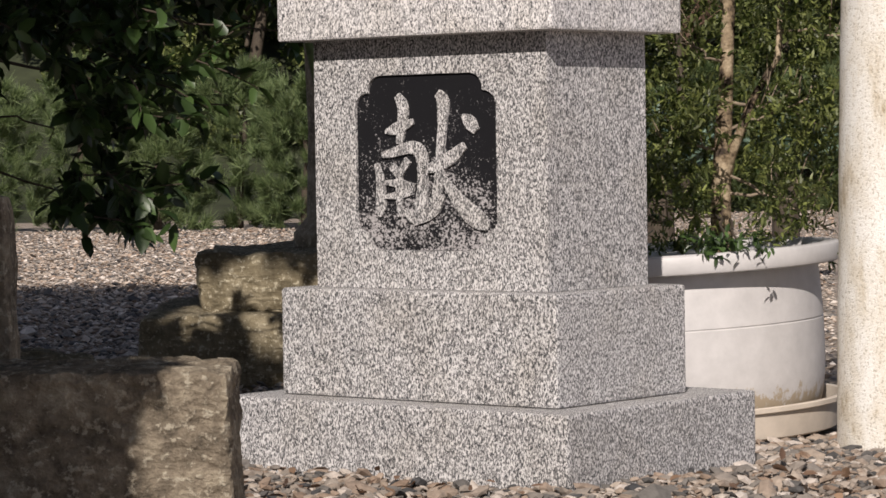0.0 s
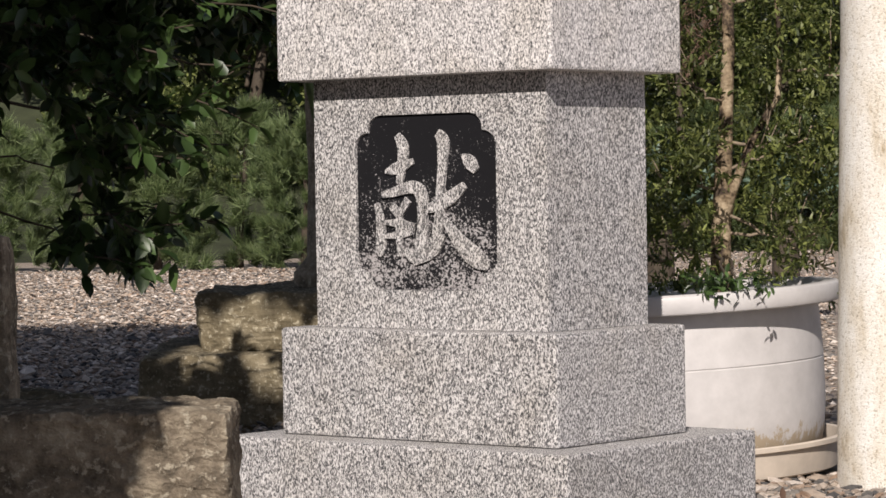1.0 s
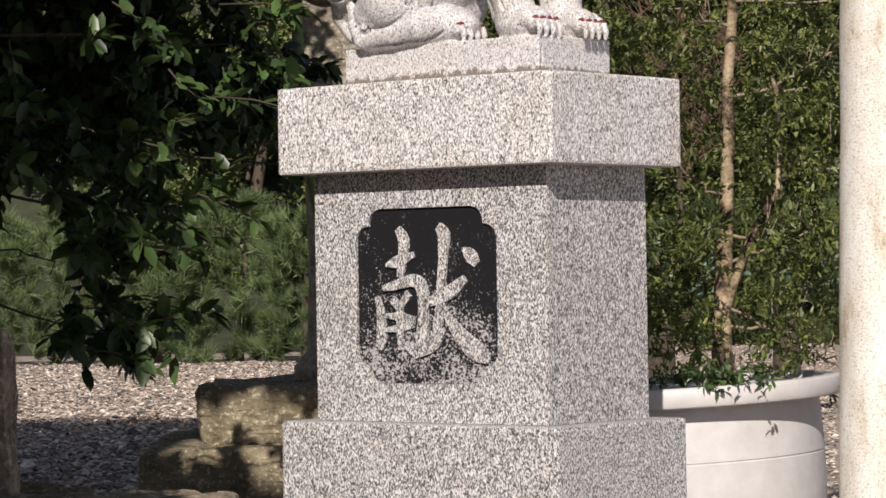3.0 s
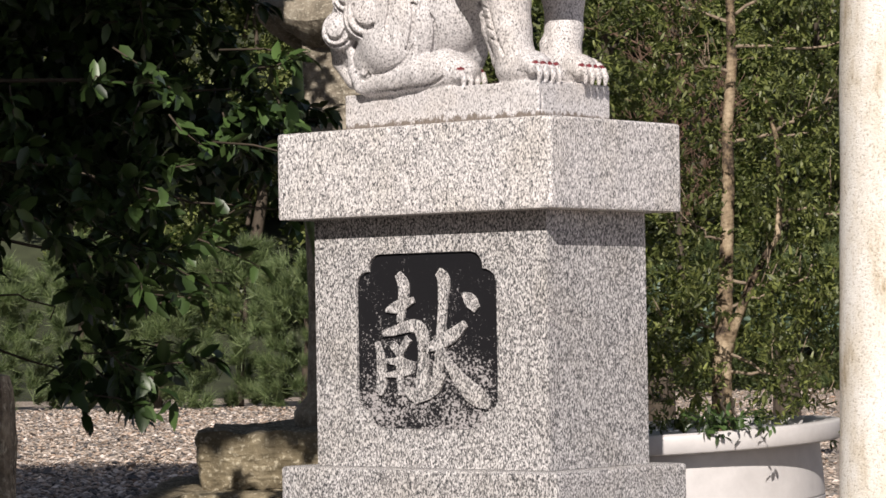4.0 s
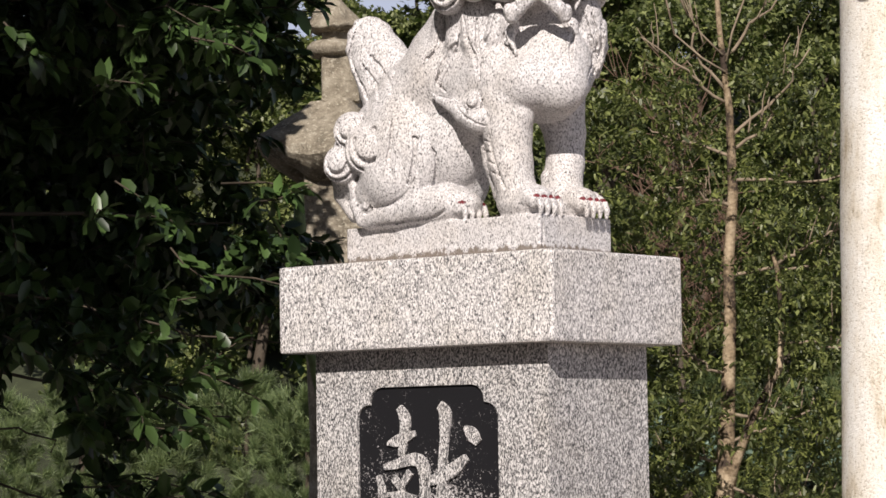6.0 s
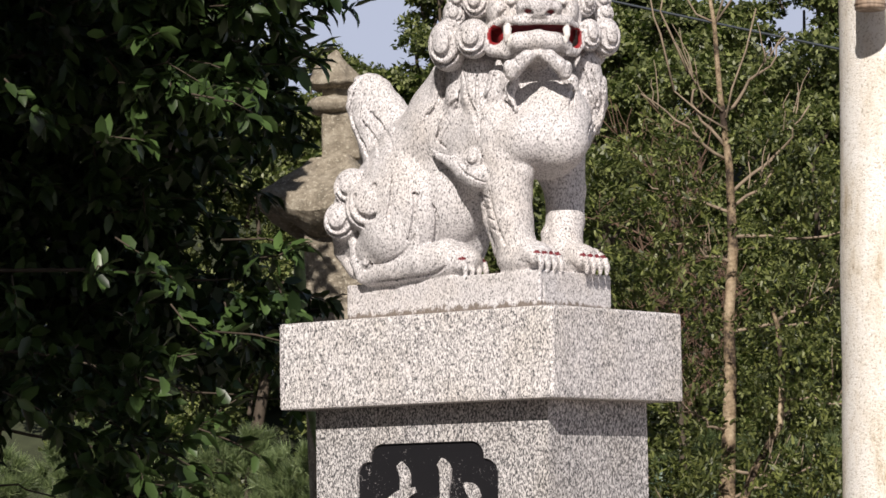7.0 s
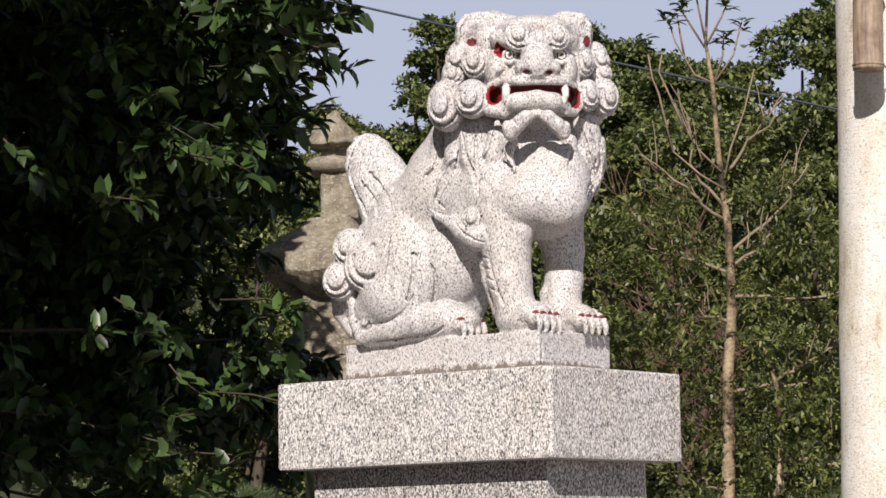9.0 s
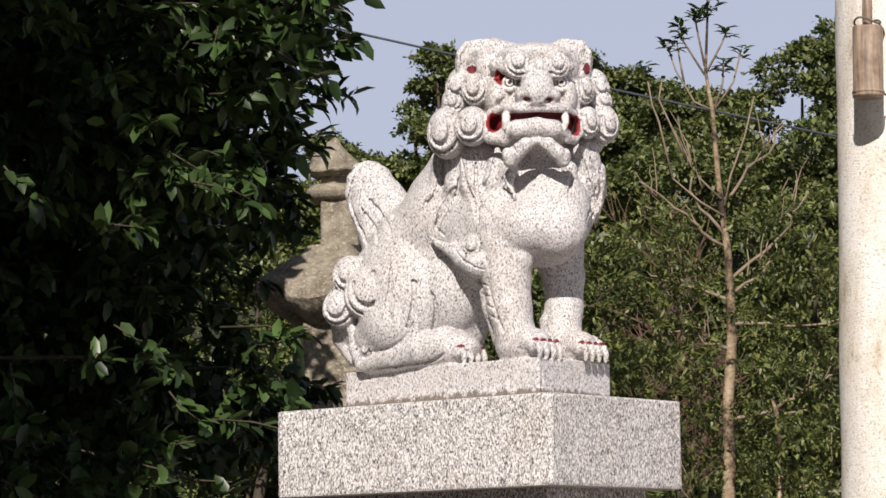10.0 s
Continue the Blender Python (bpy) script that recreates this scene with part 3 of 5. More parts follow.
def build_statue():
    """Guardian lion-dog, its forms placed to fit the camera's view. Units of 1.45 mm: x across that view, y away, z up
    from its plinth's top.
    """
    k_ = 1.45
    C = Clay((-290, -262, -60), (266, 240, 605), 2.1)
    ud, vd = np.array((0.769, -0.640, 0)), np.array((0.640, 0.769, 0))

    def uv(u, v, z):
        return tuple(ud * u + vd * v + np.array((0, 0, z)))

    def curl(c, r, facing, k=2.0, start=-3.5, stop=0.75, squash=1.0):
        """A hair curl: a bowl with a round boss high in it and two sharp sunk arcs below the boss."""
        c, nrm = np.array(c, float), np.array(facing, float)
        nrm /= np.linalg.norm(nrm)
        e1 = np.cross((0, 0, 1.0), nrm)
        e1 /= np.linalg.norm(e1)
        e1 = -e1 if e1[0] < 0 else e1
        e2 = np.cross(nrm, e1)
        e2 = -e2 if e2[2] < 0 else e2
        C.ball(c, (r * squash, r * 0.95, r * 1.06), (0, 0, 0), k)
        boss = c + nrm * r * 0.50 + e2 * r * 0.20
        for rr, w, deep in ((0.87, 0.06, 0.90), (0.63, 0.10, 0.94)):
            ring = []
            for a in np.linspace(start, stop, 18):
                p = c + e1 * r * rr * math.cos(a) * squash + e2 * (r * rr * math.sin(a) + 0.05 * r) + nrm * r * math.sqrt(max(1 - rr * rr, 0.05)) * deep
                ring.append((*p, r * w + 1.7))
            C.rod(ring, 0.8, True)
        C.ball(boss, (r * 0.46 * squash, r * 0.46, r * 0.48), (0, 0, 0), 1.0)

    def lock(pts, k=9, lines=2, depth=4.0):
        """A tapering lock of hair with sunk strands along it."""
        C.rod(pts, k)
        for j in range(lines):
            o = (j + 1) / (lines + 1) * 2 - 1
            C.groove([(x + o * r * 0.72, z) for x, y, z, r in pts], depth, 0.9)

    # plinth
    s, P = C._box((0, 0, -30), 400)
    q = np.stack([np.abs(P @ ud) - 217, np.abs(P @ vd) - 99, np.abs(P[..., 2] + 31) - 31], -1)
    d = np.linalg.norm(np.maximum(q, 0), axis=-1) + np.minimum(q.max(-1), 0) - 3
    C.f[s] = np.minimum(C.f[s], d)
    del P, q, d

    # hindquarters, back, belly and chest
    C.ball((-121, 30, 136), (92, 86, 112), (0, 0, -40), 14)
    C.rod([(-142, 70, 166, 80), (-95, 50, 214, 84), (-38, 10, 259, 86), (32, -40, 267, 88)], 22)
    C.rod([(-152, 90, 199, 46), (-105, 70, 248, 44), (-63, 30, 313, 46), (-27, 0, 350, 56)], 18)
    C.ball((-45, -18, 150), (74, 62, 92), (0, 0, -40), 18)
    C.ball((10, -84, 226), (58, 52, 84), (0, 0, -35), 18)
    C.ball((-26, 10, 97), (56, 46, 80), (0, 0, -40), 12)
    C.ball((119, -104, 260), (92, 72, 90), (0, 0, -40), 16)
    C.ball((91, -84, 315), (98, 56, 110), (0, 0, -10), 20)
    C.ball((45, -110, 247), (60, 62, 80), (0, 0, -30), 16)
    C.ball((68, -150, 225), (46, 36, 40), (0, 0, -40), 14)
    C.ball((141, -162, 229), (52, 42, 50), (0, 0, -10), 16)
    C.ball((83, -160, 235), (48, 40, 44), (0, 0, -30), 16)

    # near front leg: a flat-faced shank under a square shoulder, with a feathered back edge
    C.rod([(53, -138, 199, 46), (54, -140, 149, 42), (58, -146, 95, 38), (67, -152, 48, 34), (69, -152, 22, 32)], 7)
    C.ball((69, -150, 176), (32, 30, 30), (0, 0, -40), 7)
    C.rod([(16, -118, 150, 14), (25, -120, 98, 14), (44, -126, 43, 16), (60, -128, 19, 18)], 4)
    # far front leg
    C.rod([(146, -40, 209, 50), (157, -44, 159, 36), (156, -56, 102, 33), (151, -72, 54, 33), (155, -84, 30, 34)], 8)
    C.rod([(143, -60, 112, 12), (127, -66, 77, 14), (131, -78, 41, 20)], 5)
    # feet with jointed toes and long nails
    for (fx, fy), size in (((78, -158), 1.0), ((160, -84), 1.0), ((-50, -48), 1.22)):
        C.ball((fx + 2, fy, 25 * size), (52 * size, 40 * size, 29 * size), (0, 0, -40), 7)
        C.ball((fx + 12, fy - 10, 34), (38 * size, 36, 24), (0, 0, -40), 6)
        for i in range(4):
            o = (i - 1.5) * 19
            tx, ty = fx + 28 + vd[0] * o, fy - 22 + vd[1] * o
            C.ball((tx - 6, ty + 5, 34), (19, 10.5, 17), (0, 0, -40), 1.2)
            C.ball((tx + 6, ty - 5, 27), (14, 9.5, 15), (0, 0, -40), 1.2)
            C.rod([(tx + 15, ty - 13, 27, 6.4), (tx + 19, ty - 16, 14, 5.4), (tx + 18, ty - 15, 2, 3.2)], 0.8)
    # thigh with its knee, hock strip and the small curl at the heel
    C.ball((-125, -14, 136), (66, 42, 92), (0, -6, -38), 14)
    C.ball((-99, -36, 118), (36, 34, 74), (0, 8, -38), 9)
    C.ball((-152, -8, 85), (60, 44, 56), (0, 0, -38), 9)
    C.rod([(-188, 22, 21, 24), (-142, -18, 23, 24), (-97, -50, 32, 28), (-57, -66, 38, 34)], 5)
    C.ball((-174, 16, 61), (46, 34, 44), (0, 0, -30), 8)
    C.rod([(-103, -58, 85, 10), (-108, -52, 62, 13), (-134, -34, 40, 14), (-166, -6, 31, 12)], 3)
    C.rod([(-232, 60, 105, 12), (-215, 34, 72, 12), (-213, 24, 42, 13), (-203, 18, 14, 12), (-183, 12, 6, 9)], 2)
    curl((-193, 8, 37), 16, (-0.3, -0.95, 0.1), 1.0)

    # tail: a broad upright flame, cut off square at its tip
    C.rod([(-152, 104, 216, 44), (-170, 106, 258, 36), (-190, 106, 303, 30), (-197, 106, 342, 25), (-194, 104, 372, 14)], 12)
    C.rod([(-118, 86, 239, 44), (-140, 92, 282, 38), (-165, 98, 325, 28), (-181, 102, 359, 21), (-187, 102, 376, 12)], 12)
    C.rod([(-97, 70, 263, 30), (-118, 82, 291, 26), (-146, 94, 332, 18), (-166, 98, 364, 15), (-178, 100, 379, 10)], 12)
    C.rod([(-207, 104, 378, 8), (-216, 104, 360, 12), (-220, 104, 332, 12), (-210, 104, 297, 11), (-194, 102, 253, 10)], 4)
    C.rod([(-209, 104, 381, 8), (-191, 103, 384, 9), (-174, 101, 381, 8)], 4)
    # curls at the tail's root
    C.ball((-216, 74, 126), (46, 42, 78), (0, 8, -30), 7)
    C.ball((-178, 56, 165), (40, 40, 50), (0, 0, -30), 8)
    C.rod([(-245, 88, 108, 16), (-241, 84, 66, 15), (-217, 70, 28, 14)], 5)
    curl((-220, 30, 175), 34, (-0.25, -0.95, 0.1), 4)
    curl((-239, 40, 117), 34, (-0.35, -0.92, 0.05), 4, start=-4.6, stop=-0.2)
    curl((-186, 8, 138), 47, (-0.1, -0.98, 0.1), 4, start=-3.5, stop=1.3)
    C.rod([(-159, 22, 193, 6), (-150, 20, 205, 9), (-142, 14, 190, 6)], 2)

    # flame fold on the shoulder
    C.rod([(-77, -84, 228, 2.5), (-64, -96, 214, 6), (-40, -112, 201, 12), (-18, -128, 184, 20), (4, -144, 171, 24), (30, -150, 176, 20)], 4)
    curl((-3, -140, 202), 22, (-0.25, -0.95, 0.1), 1.0, start=-4.0, stop=0.6)

    # hair locks down the neck
    lock([(-47, -44, 369, 24), (-53, -36, 329, 22), (-74, -14, 299, 16), (-97, 14, 273, 6)], 7, 1)
    lock([(-25, -84, 367, 26), (-26, -82, 317, 24), (-40, -68, 281, 17), (-61, -46, 240, 6)], 7, 1)
    lock([(5, -104, 364, 30), (4, -112, 312, 26), (7, -116, 272, 15), (6, -122, 229, 5)], 7, 1)
    lock([(43, -140, 347, 20), (33, -142, 313, 17), (21, -138, 289, 8), (10, -130, 255, 4)], 5, 0)
    lock([(65, -160, 334, 12), (58, -166, 309, 9), (69, -178, 282, 4)], 4, 0)
    lock([(193, -110, 370, 27), (206, -104, 320, 24), (209, -100, 281, 16), (194, -108, 228, 5)], 7, 2)
    lock([(166, -150, 334, 14), (170, -150, 304, 11), (161, -160, 265, 4)], 5, 0)
    lock([(219, -82, 343, 14), (221, -80, 304, 13), (213, -84, 253, 5)], 4, 1)

    # head: skull, jaw and cheeks
    C.ball((102, -108, 462), (92, 84, 92), (0, 0, 3), 10)
    C.ball((109, -130, 518), (72, 62, 42), (0, 0, 3), 10)
    C.ball((106, -150, 410), (66, 56, 46), (0, 0, 3), 8)
    C.ball((43, -162, 461), (22, 30, 34), (0, 0, 3), 8)
    C.ball((165, -162, 459), (17, 28, 32), (0, 0, 3), 8)
    C.rod([(179, -150, 483, 8), (180, -156, 457, 8), (178, -156, 432, 8)], 2)
    # mane behind the face
    for x, y, z, r in ((-10, -90, 497, 34), (-20, -90, 465, 34), (-31, -80, 423, 42), (-7, -90, 391, 34), (212, -90, 494, 28), (214, -90, 461, 30), (217, -90, 421, 36), (206, -96, 392, 26), (103, -50, 462, 110),):
        C.ball((x, y, z), (r, r * 0.85, r), (0, 0, 0), 5)
    for c, r, sq in (((-23, -122, 487), 24, 1.0), ((-30, -118, 462), 21, 1.0), ((6, -150, 478), 29, 0.88), ((-46, -118, 406), 43, 0.80), ((-1, -158, 411), 33, 0.95),
                     ((221, -118, 482), 21, 1.0), ((226, -114, 459), 20, 1.0), ((195, -146, 474), 25, 0.75), ((231, -120, 416), 32, 0.80), ((200, -152, 415), 27, 0.78)):
        curl(c, r, ((c[0] - 95) / 330, -1, 0.02), 1.6, squash=sq)
    # nose, flaring to broad nostrils
    C.rod([(112, -186, 494, 25), (111, -202, 473, 28), (111, -212, 457, 31)], 4)
    C.ball((91, -210, 454), (20, 22, 17), (0, 0, 3), 2)
    C.ball((132, -210, 453), (20, 22, 17), (0, 0, 3), 2)
    C.ball((111, -220, 446), (24, 18, 14), (0, 0, 3), 3)
    C.ball((90, -234, 443), (11, 14, 6.5), (0, 12, 3), 1.0, True)
    C.ball((132, -234, 441), (11, 14, 6.5), (0, -12, 3), 1.0, True)
    # upper jaw, lip roll and its cheek scrolls
    C.ball((110, -190, 435), (62, 36, 13), (0, 0, 3), 5)
    C.rod([(30, -172, 430, 8), (46, -188, 433, 6), (57, -204, 435, 6), (78, -216, 430, 6.5), (109, -222, 430, 7), (140, -216, 430, 6.5), (161, -202, 430, 6), (175, -182, 426, 7)], 1.5)
    # the open mouth and the pockets at its corners
    C.rod([(61, -198, 415, 7), (85, -214, 418, 5), (109, -220, 419, 5), (133, -214, 417, 5), (158, -196, 414, 7)], 1.0, True)
    C.rod([(38, -190, 416, 8), (35, -188, 401, 9)], 1.0, True)
    C.rod([(175, -182, 414, 7), (174, -180, 397, 7)], 1.2, True)
    # lower lip, chin and jaw corners
    C.rod([(54, -186, 392, 12), (75, -204, 397, 16), (109, -212, 399, 17), (138, -204, 396, 16), (158, -188, 390, 11)], 3)
    C.rod([(24, -176, 419, 5), (23, -174, 398, 6), (30, -176, 389, 12), (53, -188, 383, 13)], 5)
    C.rod([(184, -168, 418, 5), (185, -166, 395, 6), (174, -172, 383, 8), (160, -186, 382, 9)], 3)
    # fangs
    for way in (([(57, -204, 422, 8), (56, -208, 410, 6.5), (53, -208, 396, 1.6)]), ([(158, -202, 419, 7), (159, -206, 407, 5.5), (158, -206, 394, 1.5)])):
        C.rod(way, 0.8)
    # eyes sunk under curled brows
    for c in ((64, -186, 483), (154, -186, 481)):
        C.ball((c[0], c[1] - 6, c[2]), (19, 16, 16), (0, 0, 3), 1.5, True)
        C.ball((c[0], c[1] + 6, c[2]), (13.5, 13.5, 13.5), (0, 0, 3), 0.8)
        C.rod([(c[0] - 16, c[1] + 4, c[2] - 9, 4), (c[0], c[1] - 5, c[2] - 15, 4), (c[0] + 15, c[1] + 2, c[2] - 9, 4)], 2)
    C.rod([(53, -180, 502, 5), (43, -174, 483, 6)], 1.0, True)
    C.rod([(167, -176, 499, 4), (171, -170, 482, 4)], 1.0, True)
    C.rod([(56, -188, 508, 12), (74, -200, 504, 17), (99, -206, 500, 13)], 1.5)
    C.rod([(127, -204, 502, 12), (146, -198, 501, 15), (167, -184, 508, 10)], 1.5)
    curl((79, -198, 511), 25, (0, -1, 0.15), 1.0, start=-4.6, stop=0.2)
    curl((146, -196, 508), 23, (0.1, -1, 0.15), 1.0, start=-3.6, stop=1.8)
    C.ball((114, -206, 504), (13, 15, 18), (0, 0, 3), 1.0)
    C.ball((42, -166, 516), (13, 16, 15), (0, 0, 3), 1.0)
    C.ball((109, -150, 536), (62, 46, 20), (0, 0, 3), 8)
    # ears: horn-like sweeps from the brow, rolled at the top and hollow in front
    C.ball((8, -112, 529), (37, 20, 38), (0, -14, 0), 5)
    C.ball((186, -112, 526), (26, 20, 38), (0, 12, 0), 5)
    for way, hollow, lip in (
            (([(70, -130, 543, 20), (37, -124, 551, 21), (10, -118, 550, 21), (-6, -114, 539, 19), (-9, -110, 516, 15), (-3, -106, 498, 12)]),
             ([(1, -146, 531, 14), (1, -146, 517, 21), (6, -146, 501, 18)]),
             ([(45, -132, 555, 8), (16, -132, 563, 7), (-10, -130, 560, 6), (-22, -130, 544, 5), (-23, -124, 517, 4)])),
            (([(139, -130, 542, 18), (164, -124, 549, 20), (184, -118, 547, 20), (194, -114, 534, 16), (195, -110, 512, 13), (192, -106, 495, 11)]),
             ([(190, -146, 528, 12), (191, -145, 514, 18), (186, -146, 498, 16)]),
             ([(142, -132, 551, 8), (168, -132, 561, 7), (194, -130, 559, 6), (206, -130, 543, 4.5), (205, -124, 512, 3.5)]))):
        C.rod(way, 6)
        C.rod(hollow, 2, True)
        C.rod(lip, 2)
    C.ball((33, -126, 518), (26, 24, 30), (0, 0, 0), 6)
    C.ball((169, -128, 519), (18, 22, 28), (0, 0, 0), 6)
    # beard in two swept tufts, each ending in a curl
    for way, cut_, knob in (
            (([(104, -216, 374, 7), (89, -218, 368, 12), (73, -214, 355, 14), (63, -208, 343, 13), (58, -208, 349, 10)]), ([(102, -230, 372, 3.4), (84, -234, 358, 3.8), (67, -228, 340, 3.8), (55, -222, 339, 3.4)]), (57, -214, 352)),
            (([(112, -216, 374, 7), (127, -218, 368, 12), (143, -214, 354, 13), (153, -206, 342, 12), (158, -206, 347, 9)]), ([(113, -230, 372, 3.4), (131, -232, 357, 3.8), (146, -226, 339, 3.8), (158, -218, 336, 3.2)]), (157, -210, 350))):
        C.rod(way, 3)
        C.rod(cut_, 0.8, True)
        C.ball(knob, (9, 9, 12), (0, 0, 0), 0.8)

    # carved lines of hair and muscle
    for r, pts in (
            (3.4, ((-213, 368), (-223, 324), (-215, 291), (-194, 243), (-191, 212))), (3.0, ((-205, 309), (-189, 283), (-175, 258), (-172, 217))), (3.2, ((-190, 323), (-171, 298), (-155, 265), (-149, 232))), (2.6, ((-139, 287), (-149, 252), (-143, 227))),
            (3.0, ((-67, 366), (-60, 337), (-70, 307), (-96, 282))), (2.6, ((-30, 313), (-41, 304), (-60, 272), (-69, 246))), (3.2, ((-19, 361), (-14, 318), (-1, 285), (3, 248))), (3.0, ((36, 357), (28, 322), (13, 298), (11, 263))),
            (3.2, ((49, 320), (55, 300), (68, 282))), (2.8, ((172, 320), (165, 295), (163, 265))), (3.0, ((222, 349), (223, 309), (212, 277), (194, 230))), (2.6, ((213, 309), (205, 278), (192, 240))),
            (2.4, ((-56, 271), (-67, 251), (-51, 230))), (3.2, ((-148, 186), (-149, 146), (-155, 111), (-145, 81))), (3.0, ((-112, 159), (-107, 135), (-113, 95), (-126, 65))), (3.4, ((-77, 135), (-69, 109), (-73, 79), (-90, 55))),
            (2.6, ((-186, 34), (-152, 39), (-126, 53), (-107, 83))), (2.6, ((-178, 4), (-122, 7), (-74, 12), (-54, 26))), (2.4, ((21, 151), (26, 114), (37, 74), (50, 44))), (1.0, ((7, 144), (14, 136), (22, 131))),
            (1.0, ((10, 124), (18, 116), (26, 112))), (1.0, ((16, 104), (23, 96), (31, 92))), (1.0, ((23, 82), (31, 76), (39, 72))), (1.4, ((-39, 209), (-24, 182), (-7, 168), (17, 159))),
            (2.4, ((47, 438), (44, 446), (54, 456))), (2.2, ((74, 380), (66, 366), (74, 352))), (2.4, ((-110, 155), (-104, 149), (-106, 143))),
            (2.0, ((109, -11), (108, -45), (111, -55)))):
        C.groove(pts, r * 1.2 + 0.6, 0.8)
    V, F = C.skin()
    # paint: red in the mouth, eye corners, ears and nail roots; white fangs and eyes
    cen = V[F].mean(1)
    mat = np.zeros(len(F), int)

    def region(c, r):
        return (((cen - np.array(c)) / np.array(r)) ** 2).sum(1) < 1
    mat[region((36, -168, 411), (15, 34, 22))] = 1
    mat[region((175, -164, 407), (12, 34, 22))] = 1
    mat[region((110, -196, 420), (66, 24, 8))] = 4
    mat[region((47, -172, 491), (10, 20, 18))] = 1
    mat[region((0, -126, 517), (9, 20, 7))] = 4
    mat[region((201, -126, 515), (6, 20, 10))] = 4
    for ex, ey, ez in ((64, -190, 482), (154, -190, 480)):
        mat[region((ex - 1, ey, ez), (14, 14, 12))] = 2
        mat[region((ex, ey - 2, ez), (9, 14, 9))] = 3
        mat[region((ex, ey - 2, ez), (6.8, 16, 6.8))] = 2
        mat[region((ex, ey - 2, ez), (3.4, 16, 3.4))] = 3
    for c in ((90, -230, 445), (132, -230, 443)):
        mat[region(c, (8, 9, 4.2))] = 4
    mat[region((56, -210, 409), (10, 12, 17))] = 2
    mat[region((159, -208, 407), (9, 12, 17))] = 2
    for fx, fy in ((78, -158), (160, -84), (-50, -48)):
        for i in range(4):
            o = (i - 1.5) * 19
            c = (fx + 42 + vd[0] * o, fy - 35 + vd[1] * o, 33)
            mat[region(c, (8, 8, 3.6))] = 4
    W = V * k_ / 1000
    me = bpy.data.meshes.new("guardian_lion_statue")
    me.from_pydata(W.tolist(), [], F.tolist())
    for m in (STATUE_STONE, RED, WHITE, DARK, DARK_RED):
        me.materials.append(m)
    me.polygons.foreach_set("material_index", mat.astype(np.int32))
    me.polygons.foreach_set("use_smooth", [True] * len(F))
    me.update()
    ob = new("guardian_lion_statue", me)
    ob.location = (CENTRE[0], CENTRE[1], Z5)
    tagged(ob, "pale granite guardian lion-dog statue with red-painted mouth and claws", "statue")


# ---- pot, its saucer and its little tree ----
def build_pot():
    m = pose(0.655, 8.40, -0.010, 0, -2.6, 0)
    sau = thing("saucer", "round cream plastic plant saucer on gravel", "saucer", m)
    crisp(part("dish", lathe([(0.02, 0.012), (0.480, 0.0), (0.492, 0.006), (0.506, 0.075), (0.518, 0.08), (0.519, 0.092), (0.515, 0.095), (0.500, 0.094), (0.478, 0.02), (0.02, 0.02)], 96), DISH, sau))
    pot = thing("plant_pot", "large round white plastic plant pot with a thick rim", "plant pot", m)
    crisp(part("body", lathe([(0.02, 0.022), (0.38, 0.022), (0.405, 0.028), (0.425, 0.042), (0.440, 0.068), (0.451, 0.11), (0.457, 0.16), (0.460, 0.22), (0.461, 0.314), (0.4585, 0.316), (0.4585, 0.3185), (0.461, 0.3205), (0.458, 0.40), (0.452, 0.487), (0.43, 0.487), (0.42, 0.10), (0.02, 0.09)], 112), POT, pot), 40)
    crisp(part("rim", lathe([(0.44, 0.475), (0.512, 0.475), (0.518, 0.478), (0.522, 0.486), (0.522, 0.519), (0.519, 0.526), (0.512, 0.531), (0.476, 0.531), (0.468, 0.527), (0.455, 0.51)], 112), POT, pot, "thick rolled rim"))
    bm = bmesh.new()
    bmesh.ops.create_circle(bm, cap_ends=True, radius=0.4545, segments=64)
    for v in bm.verts:
        v.co.z = 0.492
    bmesh.ops.subdivide_edges(bm, edges=bm.edges[:], cuts=2)
    part("soil", bm, SOIL, pot, "dark potting soil")


def spray(P, D, U, L, W, rng, base, tip, count, size, spread=0.5, droop=0.2):
    """Leaves in pairs along a twig from base to tip."""
    base, tip = np.array(base), np.array(tip)
    ax = tip - base
    for i in range(count):
        k = rng.uniform(0.1, 1.05)
        p = base + ax * k + rng.normal(0, 0.006, 3)
        d = ax / (np.linalg.norm(ax) + 1e-9) * rng.uniform(0.2, 0.9) + rng.normal(0, spread, 3)
        d[2] -= droop
        P.append(p), D.append(d), U.append(np.array((0, 0, 1.0)) + rng.normal(0, 0.45, 3))
        s = size * rng.uniform(0.7, 1.2)
        L.append(s), W.append(s * rng.uniform(0.85, 1.15))


